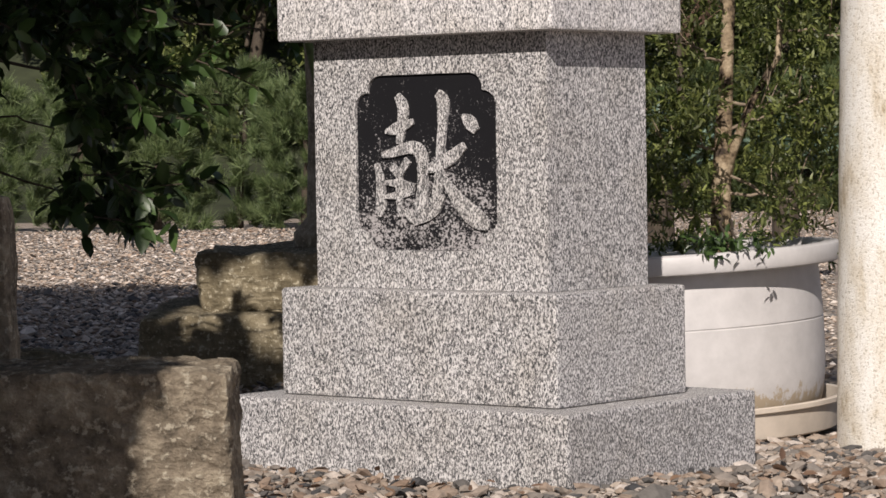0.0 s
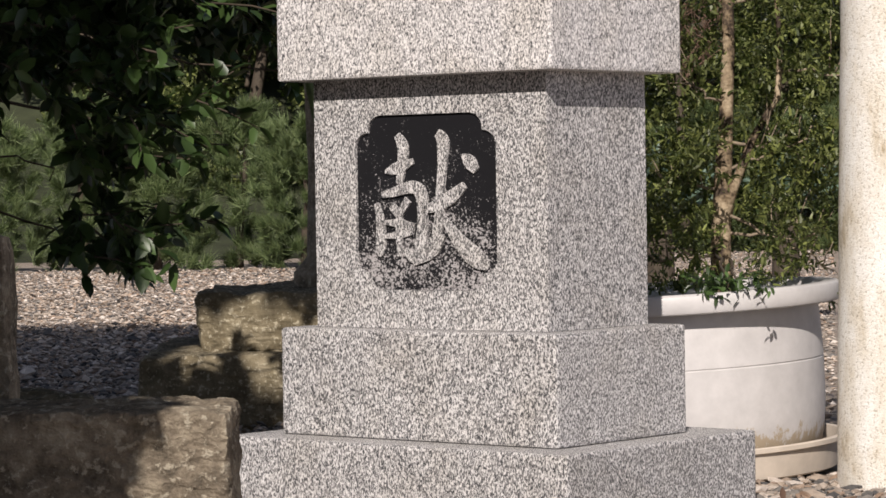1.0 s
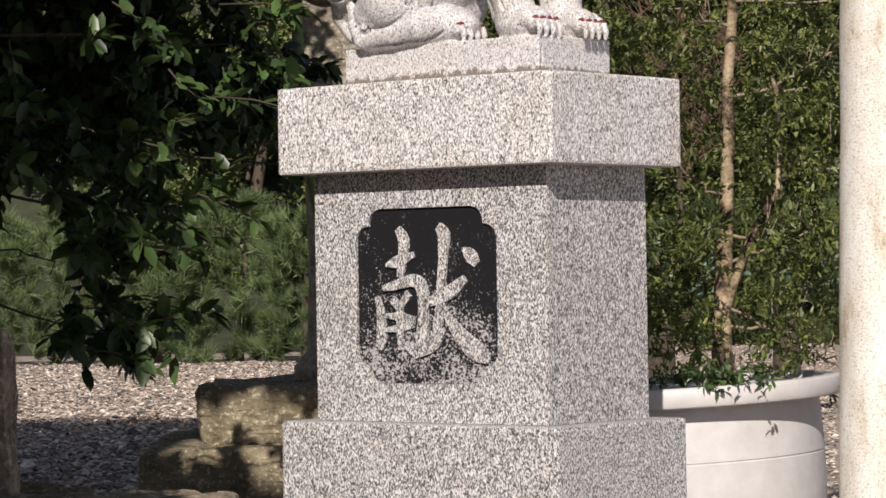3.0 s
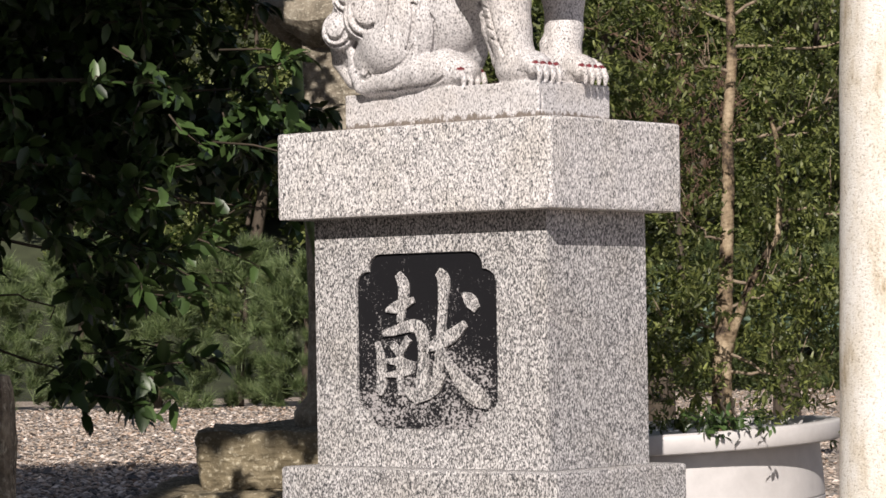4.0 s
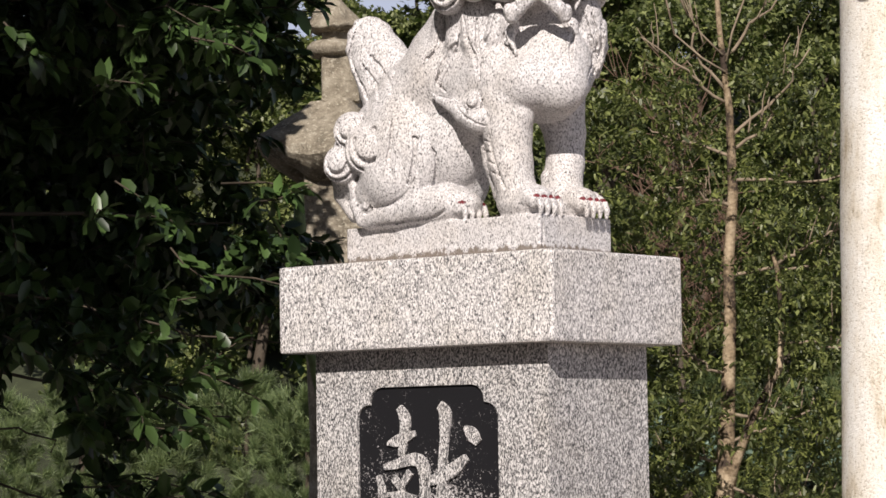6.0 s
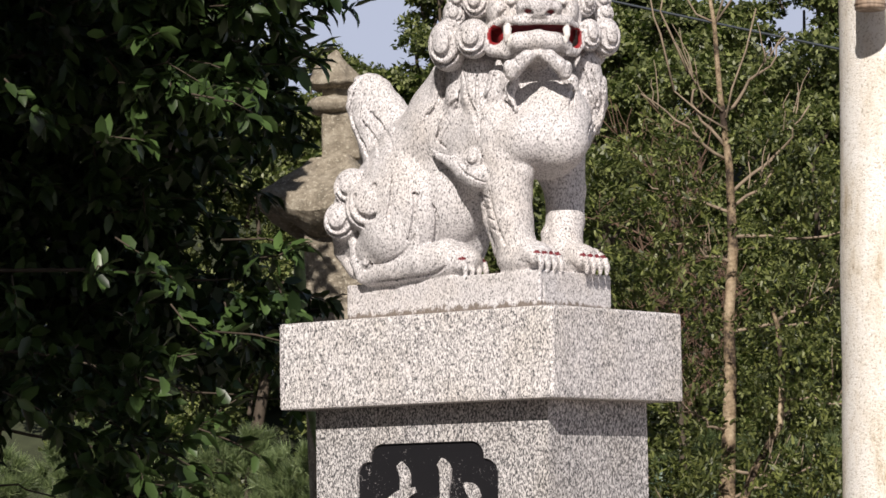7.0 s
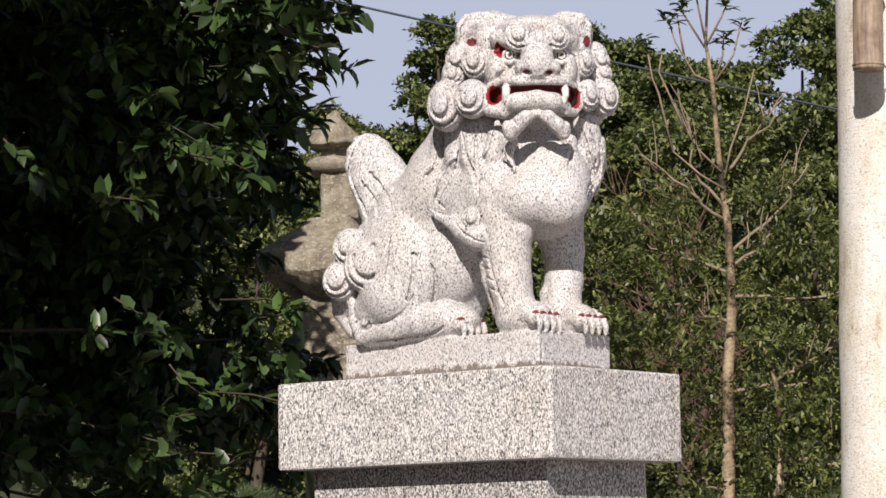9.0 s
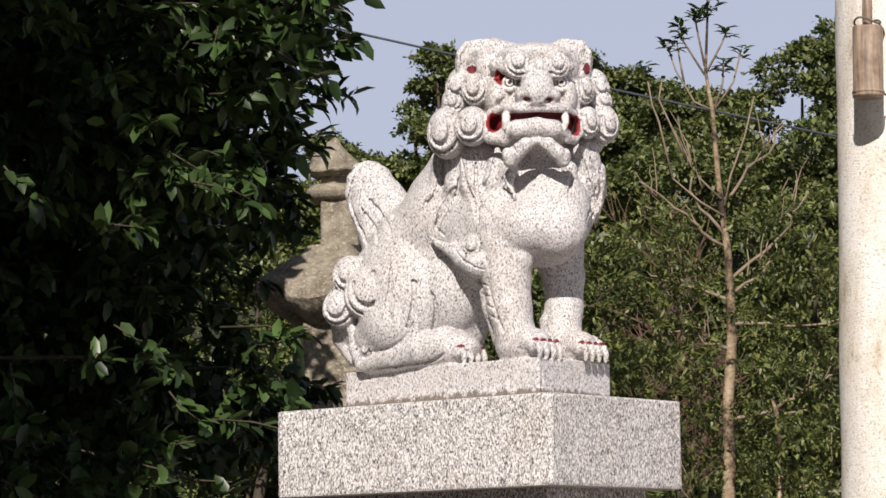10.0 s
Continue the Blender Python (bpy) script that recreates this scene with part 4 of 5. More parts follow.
def build_pot_tree():
    rng = random.Random(3)
    nr = np.random.default_rng(3)
    tree = thing("potted_tree", "young slender tree with bare pale branches growing from the pot", "tree", pose(0, 0, 0))
    main = [((0.82, 8.46, 0.47), 0.036), ((0.815, 8.46, 0.62), 0.031), ((0.819, 8.46, 0.75), 0.028), ((0.828, 8.46, 0.90), 0.025), ((0.836, 8.46, 1.03), 0.021), ((0.845, 8.46, 1.21), 0.019), ((0.846, 8.46, 1.40), 0.017), ((0.863, 8.46, 1.59), 0.016), ((0.858, 8.46, 1.84), 0.0115), ((0.834, 8.45, 2.066), 0.0085), ((0.822, 8.44, 2.264), 0.0068), ((0.804, 8.43, 2.38), 0.0048), ((0.814, 8.43, 2.546), 0.0036), ((0.818, 8.43, 2.68), 0.003)]
    V, F = tube_mesh([main], 10)
    mesh_ob("trunk", V, F, BARK, tree, True)
    stem = [((0.826, 8.46, 0.70), 0.016), ((0.85, 8.44, 0.80), 0.015), ((0.908, 8.44, 0.946), 0.012), ((0.984, 8.43, 1.076), 0.010), ((0.994, 8.43, 1.21), 0.008), ((0.985, 8.43, 1.36), 0.008), ((0.955, 8.42, 1.47), 0.006)]
    limbs = [stem]

    def limb(a, b, r=0.006, n=9, amp=0.017):
        limbs.append(wavy(a, b, r, r * 0.35, n, amp, rng))
    mains = [Vector(p) for p, _ in main]
    spec = [((0.862, 8.46, 1.76), (1.10, 8.40, 2.02)), ((0.862, 8.46, 1.70), (0.62, 8.40, 1.80)), ((0.985, 8.43, 1.38), (1.20, 8.4, 1.50)), ((0.86, 8.46, 1.63), (1.22, 8.4, 1.64)),
            ((0.845, 8.46, 1.90), (0.74, 8.4, 2.12)), 
            ((0.85, 8.46, 1.86), (0.60, 8.4, 2.04)), ((0.862, 8.46, 1.55), (0.66, 8.45, 1.62)),
            ((0.99, 8.43, 1.15), (1.2, 8.4, 1.14)), ((0.85, 8.46, 1.35), (1.22, 8.42, 1.42)), ((0.85, 8.46, 2.0), (1.02, 8.4, 2.2)), ((0.862, 8.46, 1.72), (1.0, 8.4, 1.86)),
            ((0.83, 8.46, 0.86), (1.10, 8.35, 0.98)), ((0.83, 8.46, 0.80), (0.62, 8.36, 0.84)), ((0.82, 8.46, 0.68), (1.15, 8.33, 0.66)), ((0.82, 8.46, 0.62), (0.58, 8.35, 0.60)),
            ((0.83, 8.46, 0.95), (1.16, 8.4, 0.88)), ((0.82, 8.46, 0.74), (1.13, 8.3, 0.56)), ((0.84, 8.46, 1.05), (0.64, 8.38, 1.10))]
    for a, b in spec:
        limb(a, b, 0.0058)
        va, vb = Vector(a), Vector(b)
        for _ in range(4):
            k = rng.uniform(0.3, 0.95)
            p = va.lerp(vb, k)
            limb(p, p + Vector((math.copysign(rng.uniform(0.0, 0.07), vb.x - va.x), rng.uniform(-0.05, 0.05), rng.uniform(0.05, 0.17))), 0.0026, 4, 0.006)
    # the forked crown, each stem ending in a rosette of leaves
    tips = []
    for way in (((0.826, 2.264), (0.769, 2.29), (0.715, 2.386), (0.692, 2.461)), ((0.74, 2.35), (0.73, 2.41), (0.721, 2.473)), ((0.802, 2.372), (0.741, 2.472), (0.731, 2.527)),
                ((0.803, 2.397), (0.783, 2.505), (0.776, 2.547)), ((0.806, 2.376), (0.851, 2.458), (0.873, 2.504)), ((0.826, 2.264), (0.854, 2.346), (0.858, 2.413)),
                ((0.826, 2.264), (0.885, 2.346), (0.912, 2.445)), ((0.70, 2.06), (0.662, 2.234), (0.643, 2.283), (0.625, 2.40)), ((0.85, 1.98), (0.869, 2.066), (0.913, 2.18), (0.945, 2.303)), ((0.74, 2.12), (0.71, 2.192), (0.663, 2.30), (0.673, 2.349)),
                ((0.846, 1.95), (0.78, 1.99), (0.70, 2.06)), ((0.84, 2.0), (0.78, 2.06), (0.74, 2.12))):
        k = len(way)
        limbs.append([((x, 8.44 - 0.02 * i / k, z), 0.0036 - 0.0018 * i / k) for i, (x, z) in enumerate(way)])
        if way[-1][1] > 2.39:
            tips.append((way[-1][0], 8.42, way[-1][1]))
    tips += [(0.818, 8.43, 2.68), (0.806, 8.43, 2.57), (0.83, 8.43, 2.60), (0.79, 8.42, 2.56), (0.735, 8.42, 2.50), (0.852, 8.43, 2.395)]
    for lm in limbs:
        V, F = tube_mesh([lm], 6)
        mesh_ob("branch", V, F, BARK if lm is stem else DRY, tree, True)
    # feathery low foliage, and leaf tufts at the top
    P, D, U, L, W = [], [], [], [], []
    for _ in range(1750):
        z = nr.choice([nr.uniform(0.66, 0.98), nr.uniform(0.9, 1.95), nr.uniform(0.52, 0.66)], p=[0.36, 0.58, 0.06])
        a = nr.uniform(0, 2 * np.pi)
        r = abs(nr.normal(0.24, 0.14)) + 0.04
        c = np.array((0.85 + 1.2 * r * np.cos(a), 8.46 + 0.8 * r * np.sin(a), z))
        if c[1] < 8.50 and abs(c[0] - 0.835) < 0.055 and z > 0.56 and nr.uniform() > 0.22:
            continue
        t = c + nr.normal(0, 0.05, 3) + np.array((0.03 * np.sign(np.cos(a)), 0, -0.005))
        spray(P, D, U, L, W, nr, c, t, 24, 0.025, 0.6, 0.03)
    P, D, U, L, W = map(np.array, (P, D, U, L, W))
    leaves("foliage", P, D, U, L, W, YEW, tree, (BLADE_V * np.array((1, 3.2, 1)), BLADE_F))
    P, D, U, L, W = [], [], [], [], []
    for _ in range(26):
        c = np.array((nr.uniform(0.66, 0.86), nr.uniform(7.90, 8.05), nr.uniform(0.545, 0.60)))
        spray(P, D, U, L, W, nr, c, c + np.array((nr.uniform(-0.04, 0.04), -0.05, -0.035)), 9, 0.030, 0.8, 0.25)
    P, D, U, L, W = map(np.array, (P, D, U, L, W))
    leaves("low_leaves", P, D, U, L, W, CAMELLIA, tree, label="dark leaves hanging over the pot rim")
    for b in ((0.84, 8.44, 0.60), (0.80, 8.44, 0.62), (0.82, 8.43, 0.56)):
        V, F = tube_mesh([wavy(b, (b[0] - 0.06 + 0.04 * nr.uniform(), 7.98, 0.57), 0.006, 0.003, 7, 0.012, rng)], 6)
        mesh_ob("branch", V, F, TWIG, tree, True)
    for b in tips:
        P, D, U, L, W = [], [], [], [], []
        for k in range(13):
            a, el = k * 2.4, nr.uniform(-0.25, 0.75)
            d = np.array((math.cos(a) * math.cos(el), math.sin(a) * math.cos(el), math.sin(el)))
            q = nr.uniform(0.03, 0.045)
            P.append(np.array(b) + nr.normal(0, 0.004, 3) - np.array((0, 0, 0.012 * (k % 3))))
            D.append(d), U.append(np.array((0, 0, 1.0)) + nr.normal(0, 0.25, 3)), L.append(q), W.append(q * 0.85)
        P, D, U, L, W = map(np.array, (P, D, U, L, W))
        leaves("leaf_rosette", P, D, U, L, W, CAMELLIA, tree, label="green leaf rosette at a branch tip")


# ---- pole with the bamboo vase ----
def concrete():
    m, n, l, b = make_mat("pole_concrete", 0.9, 0, 0.25)
    t = tex(n, l, "Noise", 7, 8, 0.7, stretch=(1, 1, 0.45))
    c = ramp(n, l, t.outputs["Fac"], [(0.36, (0.50, 0.42, 0.30)), (0.45, (0.72, 0.67, 0.58)), (0.58, (0.84, 0.82, 0.77))])
    t2 = tex(n, l, "Noise", 150, 4, 0.7)
    c = mixc(n, l, 1.0, c, ramp(n, l, t2.outputs["Fac"], [(0.36, (0.58, 0.54, 0.48)), (0.46, (1,) * 3)]), "MULTIPLY")
    # ochre lichen in ragged specks, gathered in patches
    t3 = tex(n, l, "Noise", 75, 6, 0.75)
    t4 = tex(n, l, "Noise", 5.5, 3, 0.6, stretch=(1, 1, 0.4))
    ad = n.new("ShaderNodeMath")
    l.new(t3.outputs["Fac"], ad.inputs[0])
    l.new(t4.outputs["Fac"], ad.inputs[1])
    c = mixc(n, l, ramp(n, l, ad.outputs[0], [(1.045, (0, 0, 0)), (1.13, (0.85,) * 3)]), c, (0.38, 0.28, 0.15))
    l.new(c, b.inputs["Base Color"])
    bump(n, l, b, t2.outputs["Fac"], 0.7, 0.006)
    return m


CONCRETE = concrete()


def build_pole():
    pole = thing("concrete_pillar", "weathered pale concrete gate pillar standing in gravel", "pillar", pose(1.232, 7.84, 0, 0, 0.95, 0))
    prof = [(0.168 - 0.003 * z + 0.004 * noise.noise(Vector((0, 0, z * 3))), z) for z in np.linspace(-0.1, 3.2, 40)]
    bm = lathe(prof, 48)
    for v in bm.verts:
        v.co += noise.noise_vector(v.co * 4) * 0.004
    part("shaft", bm, CONCRETE, pole, smooth=True)
    vase = thing("bamboo_vase", "dried bamboo tube vase wired to the pillar", "vase", pose(1.157, 7.60, 2.150, 0, 1.2, 0))
    r = 0.0405
    part("tube", lathe([(0.004, 0.004), (r, 0.0), (r + 0.0015, 0.006), (r, 0.014), (r, 0.186), (r - 0.001, 0.192), (r - 0.007, 0.192), (r - 0.008, 0.03), (0.004, 0.03)], 32), BAMBOO, vase, smooth=True)
    part("node_ring", lathe([(r - 0.002, 0.008), (r + 0.003, 0.012), (r + 0.003, 0.016), (r - 0.002, 0.020)], 32), BAMBOO, vase, smooth=True)
    part("neck", lathe([(0.004, 0.10), (0.013, 0.10), (0.014, 0.25), (0.012, 0.30), (0.004, 0.30)], 16), BAMBOO, vase, smooth=True)
    ring = [((0.035 * math.cos(a), 0.03 * math.sin(a), 0.206 + 0.008 * math.sin(a * 2)), 0.003) for a in np.linspace(0, 6.6, 24)]
    tail = [((0.03, 0.01, 0.205), 0.003), ((0.05, 0.06, 0.20), 0.003), ((0.075, 0.14, 0.17), 0.003)]
    low = [((0.03, 0.0, 0.02), 0.003), ((0.06, 0.03, 0.008), 0.003), ((0.10, 0.12, 0.0), 0.003)]
    for way in (ring, tail, low):
        V, F = tube_mesh([way], 6)
        mesh_ob("wire", V, F, WIRE, vase, True, "rusty tie wire")


# ---- old stones ----
def build_stones():
    kerb = part("stone_kerb", block(-1.75, -0.432, 5.80, 6.08, -0.08, 0.393, 0.02, 64, 0.014, 1), ROUGH_STONE, smooth=False)
    tagged(kerb, "long rough-hewn weathered stone block half in shade", "stone block")
    kerb.rotation_euler = (0, 0, 0)
    bm = block(-1.08, -0.943, 6.25, 6.42, -0.05, 0.74, 0.035, 24, 0.008, 2)
    tagged(part("stone_post", bm, ROUGH_STONE), "short weathered stone post with rounded top", "stone post")
    bm = block(-1.65, -1.05, 8.6, 8.95, -0.05, 0.21, 0.06, 6, 0.03, 3)
    tagged(part("lying_stone", bm, MOSSY), "low dark rounded stone lying in the shade", "stone")


def build_lantern():
    la = thing("stone_lantern", "old mossy stone lantern with a broad roof on stepped base stones", "stone lantern", pose(-0.375, 10.55, 0))
    part("lower_base", block(-0.68, 0.68, -0.62, 0.62, -0.08, 0.262, 0.03, 26, 0.014, 4), MOSSY, la)
    part("upper_base", block(-0.485, 0.485, -0.46, 0.46, 0.262, 0.468, 0.03, 26, 0.018, 5), MOSSY, la)
    part("post", lathe([(0.02, 0.46), (0.17, 0.46), (0.17, 0.52), (0.12, 0.58), (0.11, 0.9), (0.12, 1.2), (0.13, 1.32), (0.2, 1.40), (0.2, 1.46), (0.02, 1.46)], 24), LANTERN_STONE, la, smooth=True)
    part("firebox", block(-0.115, 0.115, -0.115, 0.115, 1.462, 1.895, 0.012, 4, 0.005, 6), LANTERN_STONE, la)
    bm = bmesh.new()
    prof = [(0.05, 1.83), (0.15, 1.845), (0.225, 1.90), (0.245, 1.925), (0.248, 1.965), (0.236, 1.985), (0.165, 2.045), (0.105, 2.10), (0.075, 2.145)]
    rings = []
    for r, z in prof:
        ring = []
        for i in range(32):
            a = 2 * math.pi * i / 32
            k = 1 / max(abs(math.cos(a + 0.35)), abs(math.sin(a + 0.35)))
            k = 0.25 + 0.75 * min(k, 1.33)
            lift = 0.05 * max(0, k - 1.0) * 4 * (2.145 - z) / 0.27
            ring.append(bm.verts.new((r * k * math.cos(a), r * k * math.sin(a), z + lift)))
        rings.append(ring)
    for a, b in zip(rings, rings[1:]):
        for i in range(32):
            bm.faces.new((a[i], a[(i + 1) % 32], b[(i + 1) % 32], b[i]))
    bm.faces.new(rings[0][::-1])
    bm.faces.new(rings[-1])
    bmesh.ops.subdivide_edges(bm, edges=bm.edges[:], cuts=2, use_grid_fill=True)
    for v in bm.verts:
        v.co += noise.noise_vector(v.co * 7) * 0.010 + noise.noise_vector(v.co * 26) * 0.004
    crisp(part("roof", bm, LANTERN_STONE, la, "broad weathered lantern roof"), 35)
    part("neck", block(-0.048, 0.092, -0.07, 0.07, 2.13, 2.318, 0.012, 6, 0.008, 7), LANTERN_STONE, la)
    crisp(part("ring", lathe([(0.02, 2.30), (0.085, 2.305), (0.105, 2.325), (0.104, 2.345), (0.085, 2.362), (0.02, 2.364)], 32), LANTERN_STONE, la), 50)
    part("stem", lathe([(0.02, 2.36), (0.05, 2.36), (0.045, 2.41), (0.02, 2.41)], 20), LANTERN_STONE, la, smooth=True)
    bm = bmesh.new()
    bmesh.ops.create_icosphere(bm, subdivisions=4, radius=1)
    for v in bm.verts:
        c = v.co
        w = 1.0 if c.z < 0 else (1 - c.z) ** 0.8
        v.co = Vector((0.0 + c.x * 0.104 * (0.30 + 0.70 * w), c.y * 0.104 * (0.30 + 0.70 * w), 2.412 + (c.z * 0.135 if c.z > 0 else c.z * 0.022)))
        v.co += noise.noise_vector(v.co * 14) * 0.014 + noise.noise_vector(v.co * 45) * 0.004
    part("finial", bm, LANTERN_STONE, la, "pointed cap stone", True)
    V, F = tube_mesh([[((-0.33, 10.2, 0.455), 0.014), ((-0.40, 10.17, 0.9), 0.014), ((-0.49, 10.15, 1.35), 0.016), ((-0.494, 10.15, 1.50), 0.026), ((-0.494, 10.15, 1.64), 0.024), ((-0.494, 10.15, 1.77), 0.017), ((-0.494, 10.15, 1.79), 0.008)]], 10)
    tagged(mesh_ob("cut_stalk", V, F, STALK, smooth=True), "upright cut green plant stalk beside the lantern", "stalk")


# ---- trees ----
QUAD = (np.array([(0, 0, 0), (0.45, -0.24, 0.05), (0.45, 0.24, 0.05), (1.0, 0, -0.1)]), [(0, 1, 3, 2)])


def build_camellia():
    nr = np.random.default_rng(11)
    rng = random.Random(11)
    tree = thing("camellia_tree", "dense dark evergreen tree with glossy drooping leaves", "tree", pose(0, 0, 0))
    limbs = [[((-1.75, 8.6, -0.1), 0.09), ((-1.72, 8.6, 0.7), 0.08), ((-1.6, 8.5, 1.5), 0.07), ((-1.5, 8.5, 2.6), 0.05), ((-1.3, 8.4, 3.8), 0.02)]]
    V, F = tube_mesh(limbs, 10)
    mesh_ob("trunk", V, F, TWIG, tree, True)
    P, D, U, L, W = [], [], [], [], []
    twigs = []

    def right_edge(z):
        # how far the crown reaches to the open side at each height
        return float(np.interp(z, [0.5, 0.75, 0.95, 1.2, 1.45, 1.58, 1.68, 1.88, 1.98, 2.2, 2.6, 4.0], [-0.90, -0.78, -0.55, -0.46, -0.43, -0.48, -0.62, -0.62, -0.53, -0.45, -0.38, -0.5]))

    def dense(x, z):
        if z > 1.3:
            return 1.0 if x < -0.75 or z > 1.6 else 0.75
        if z < 0.98:
            # one bough hangs low; beside it the crown is open
            return 0.75 if -1.09 < x < -0.84 and z > 0.66 else (0.10 if x > -0.8 and z > 0.7 else 0.0)
        if x > -0.80:
            return 0.5
        return 0.55 if x > -1.13 else (0.1 if z < 1.12 else 0.9)

    def clump(x, y, z):
        a = np.array((x, y, z))
        t = a + np.array((nr.uniform(-0.05, 0.20), nr.uniform(-0.16, 0.1), nr.uniform(-0.14, 0.06)))
        twigs.append([(tuple(a), 0.003), (tuple((a + t) / 2 + nr.normal(0, 0.01, 3)), 0.0025), (tuple(t), 0.0015)])
        spray(P, D, U, L, W, nr, a, t, 22 if x < -0.85 or z > 1.4 else 14, 0.068, 0.55, 0.16)

    made = 0
    while made < 1850:
        z = nr.uniform(0.5, 3.1)
        x = nr.uniform(-2.5, right_edge(z))
        if nr.uniform() > dense(x, z):
            continue
        y = nr.uniform(7.4, 8.3) if z < 1.3 and x < -0.8 else nr.uniform(7.5, 9.9)
        x *= y / 8.3
        made += 1
        # open towards the lantern, which stands in the sun
        for yl, xa, xb, za, zb in ((9.95, -1.22, -0.2, -0.1, 0.80), (10.3, -0.88, -0.10, 1.75, 2.7)):
            if xa < x + 0.142 * (yl - y) < xb and za < z - 0.706 * (yl - y) < zb and nr.uniform() > 0.03:
                break
        else:
            clump(x, y, z)
    # the upper boughs close up towards their outer edge
    for _ in range(190):
        z = nr.uniform(2.0, 2.75)
        clump(nr.uniform(-0.95, right_edge(z) - 0.02), nr.uniform(7.8, 8.6), z)
    # low boughs in front of the lantern's post
    for _ in range(26):
        clump(nr.uniform(-0.64, -0.52), nr.uniform(8.4, 9.2), nr.uniform(1.34, 1.60))
    # sprigs reaching out into the open sky, and hanging ends below
    for a, b in (((-0.50, 8.2, 2.46), (-0.20, 8.0, 2.53)), ((-0.52, 8.2, 2.40), (-0.21, 8.05, 2.42)), ((-0.55, 8.25, 2.33), (-0.30, 8.1, 2.29)), ((-0.52, 8.2, 2.55), (-0.19, 8.0, 2.62)), ((-0.50, 8.2, 2.28), (-0.33, 8.1, 2.24)),
                 ((-0.98, 8.0, 0.74), (-0.84, 7.9, 0.60)), ((-1.06, 8.0, 0.76), (-0.97, 7.9, 0.59)), ((-0.62, 8.2, 1.62), (-0.36, 8.0, 1.58)), ((-0.66, 8.2, 1.36), (-0.38, 8.0, 1.30))):
        a, b = np.array(a), np.array(b)
        twigs.append([(tuple(a), 0.004), (tuple((a + b) / 2 + np.array((0, 0, 0.012))), 0.003), (tuple(b), 0.0018)])
        for i in range(11):
            k = 0.25 + 0.75 * i / 10
            d = (b - a) / np.linalg.norm(b - a) * 0.8 + np.array((0, (-1) ** i * 0.45, (-1) ** (i // 2) * 0.35 - 0.25)) + nr.normal(0, 0.18, 3)
            P.append(a + (b - a) * k), D.append(d), U.append(np.array((0, 0, 1.0)) + nr.normal(0, 0.4, 3))
            s = 0.066 * nr.uniform(0.8, 1.15)
            L.append(s), W.append(s * 0.95)
    P, D, U, L, W = map(np.array, (P, D, U, L, W))
    leaves("crown", P, D, U, L, W * 1.2, CAMELLIA, tree)
    # the dense inner, far and upper side of the crown
    n = 36000
    z3 = nr.uniform(1.2, 3.3, n)
    y3 = nr.uniform(9.0, 10.1, n)
    x3 = nr.uniform(-2.6, np.array([right_edge(z) for z in z3]) - 0.16) * y3 / 8.3
    ok = ~((x3 > -1.15) & (z3 < 1.28))
    xs3, zs3 = x3 + 0.142 * (10.3 - y3), z3 - 0.706 * (10.3 - y3)
    ok &= ~((xs3 > -0.58) & (xs3 < -0.15) & (zs3 > 1.9) & (zs3 < 2.6))
    n = 22000
    P2 = np.stack([nr.uniform(-4.4, -1.2, n), nr.uniform(7.3, 9.6, n), nr.uniform(2.9, 6.1, n)], 1)
    lump = np.array([noise.noise(Vector(q)) for q in P2])
    P2 = P2[(np.abs((P2 - np.array((-2.7, 8.45, 4.3))) / np.array((1.75, 1.4, 1.9))) ** 2.6).sum(1) < 1.0 + 0.5 * lump]
    P2 = np.concatenate([np.stack([x3, y3, z3], 1)[ok], P2])
    n = len(P2)
    s2 = np.where(P2[:, 2] < 2.8, nr.uniform(0.05, 0.085, n), nr.uniform(0.08, 0.13, n))
    leaves("inner_crown", P2, nr.normal(0, 1, (n, 3)) + np.array((0, 0, -0.5)), nr.normal(0, 0.5, (n, 3)) + np.array((0, 0, 1.0)), s2, s2 * 1.4, CAMELLIA, tree, QUAD)
    limbs2 = []
    for a, b, r in (((-1.65, 8.5, 1.2), (-0.55, 8.1, 0.95), 0.014), ((-1.62, 8.5, 1.6), (-0.45, 8.2, 1.55), 0.016), ((-1.5, 8.5, 2.2), (-0.4, 8.2, 2.3), 0.016), ((-1.7, 8.5, 0.95), (-0.95, 8.1, 0.6), 0.012), ((-1.68, 8.5, 1.05), (-1.1, 8.0, 0.85), 0.010), ((-1.5, 8.5, 2.6), (-0.35, 8.2, 2.7), 0.014), ((-1.6, 8.5, 1.4), (-0.4, 8.0, 1.2), 0.012)):
        limbs2.append(wavy(Vector(a), Vector(b) + Vector((-0.1, 0.75, 0)), r * 0.55, 0.0025, 9, 0.03, rng))
    for lm in limbs2:
        V, F = tube_mesh([lm], 6)
        mesh_ob("branch", V, F, TWIG, tree, True)
    V, F = tube_mesh(twigs, 5)
    tagged(mesh_ob("twig_growth", V, F, TWIG, tree, True), kind="stuff")


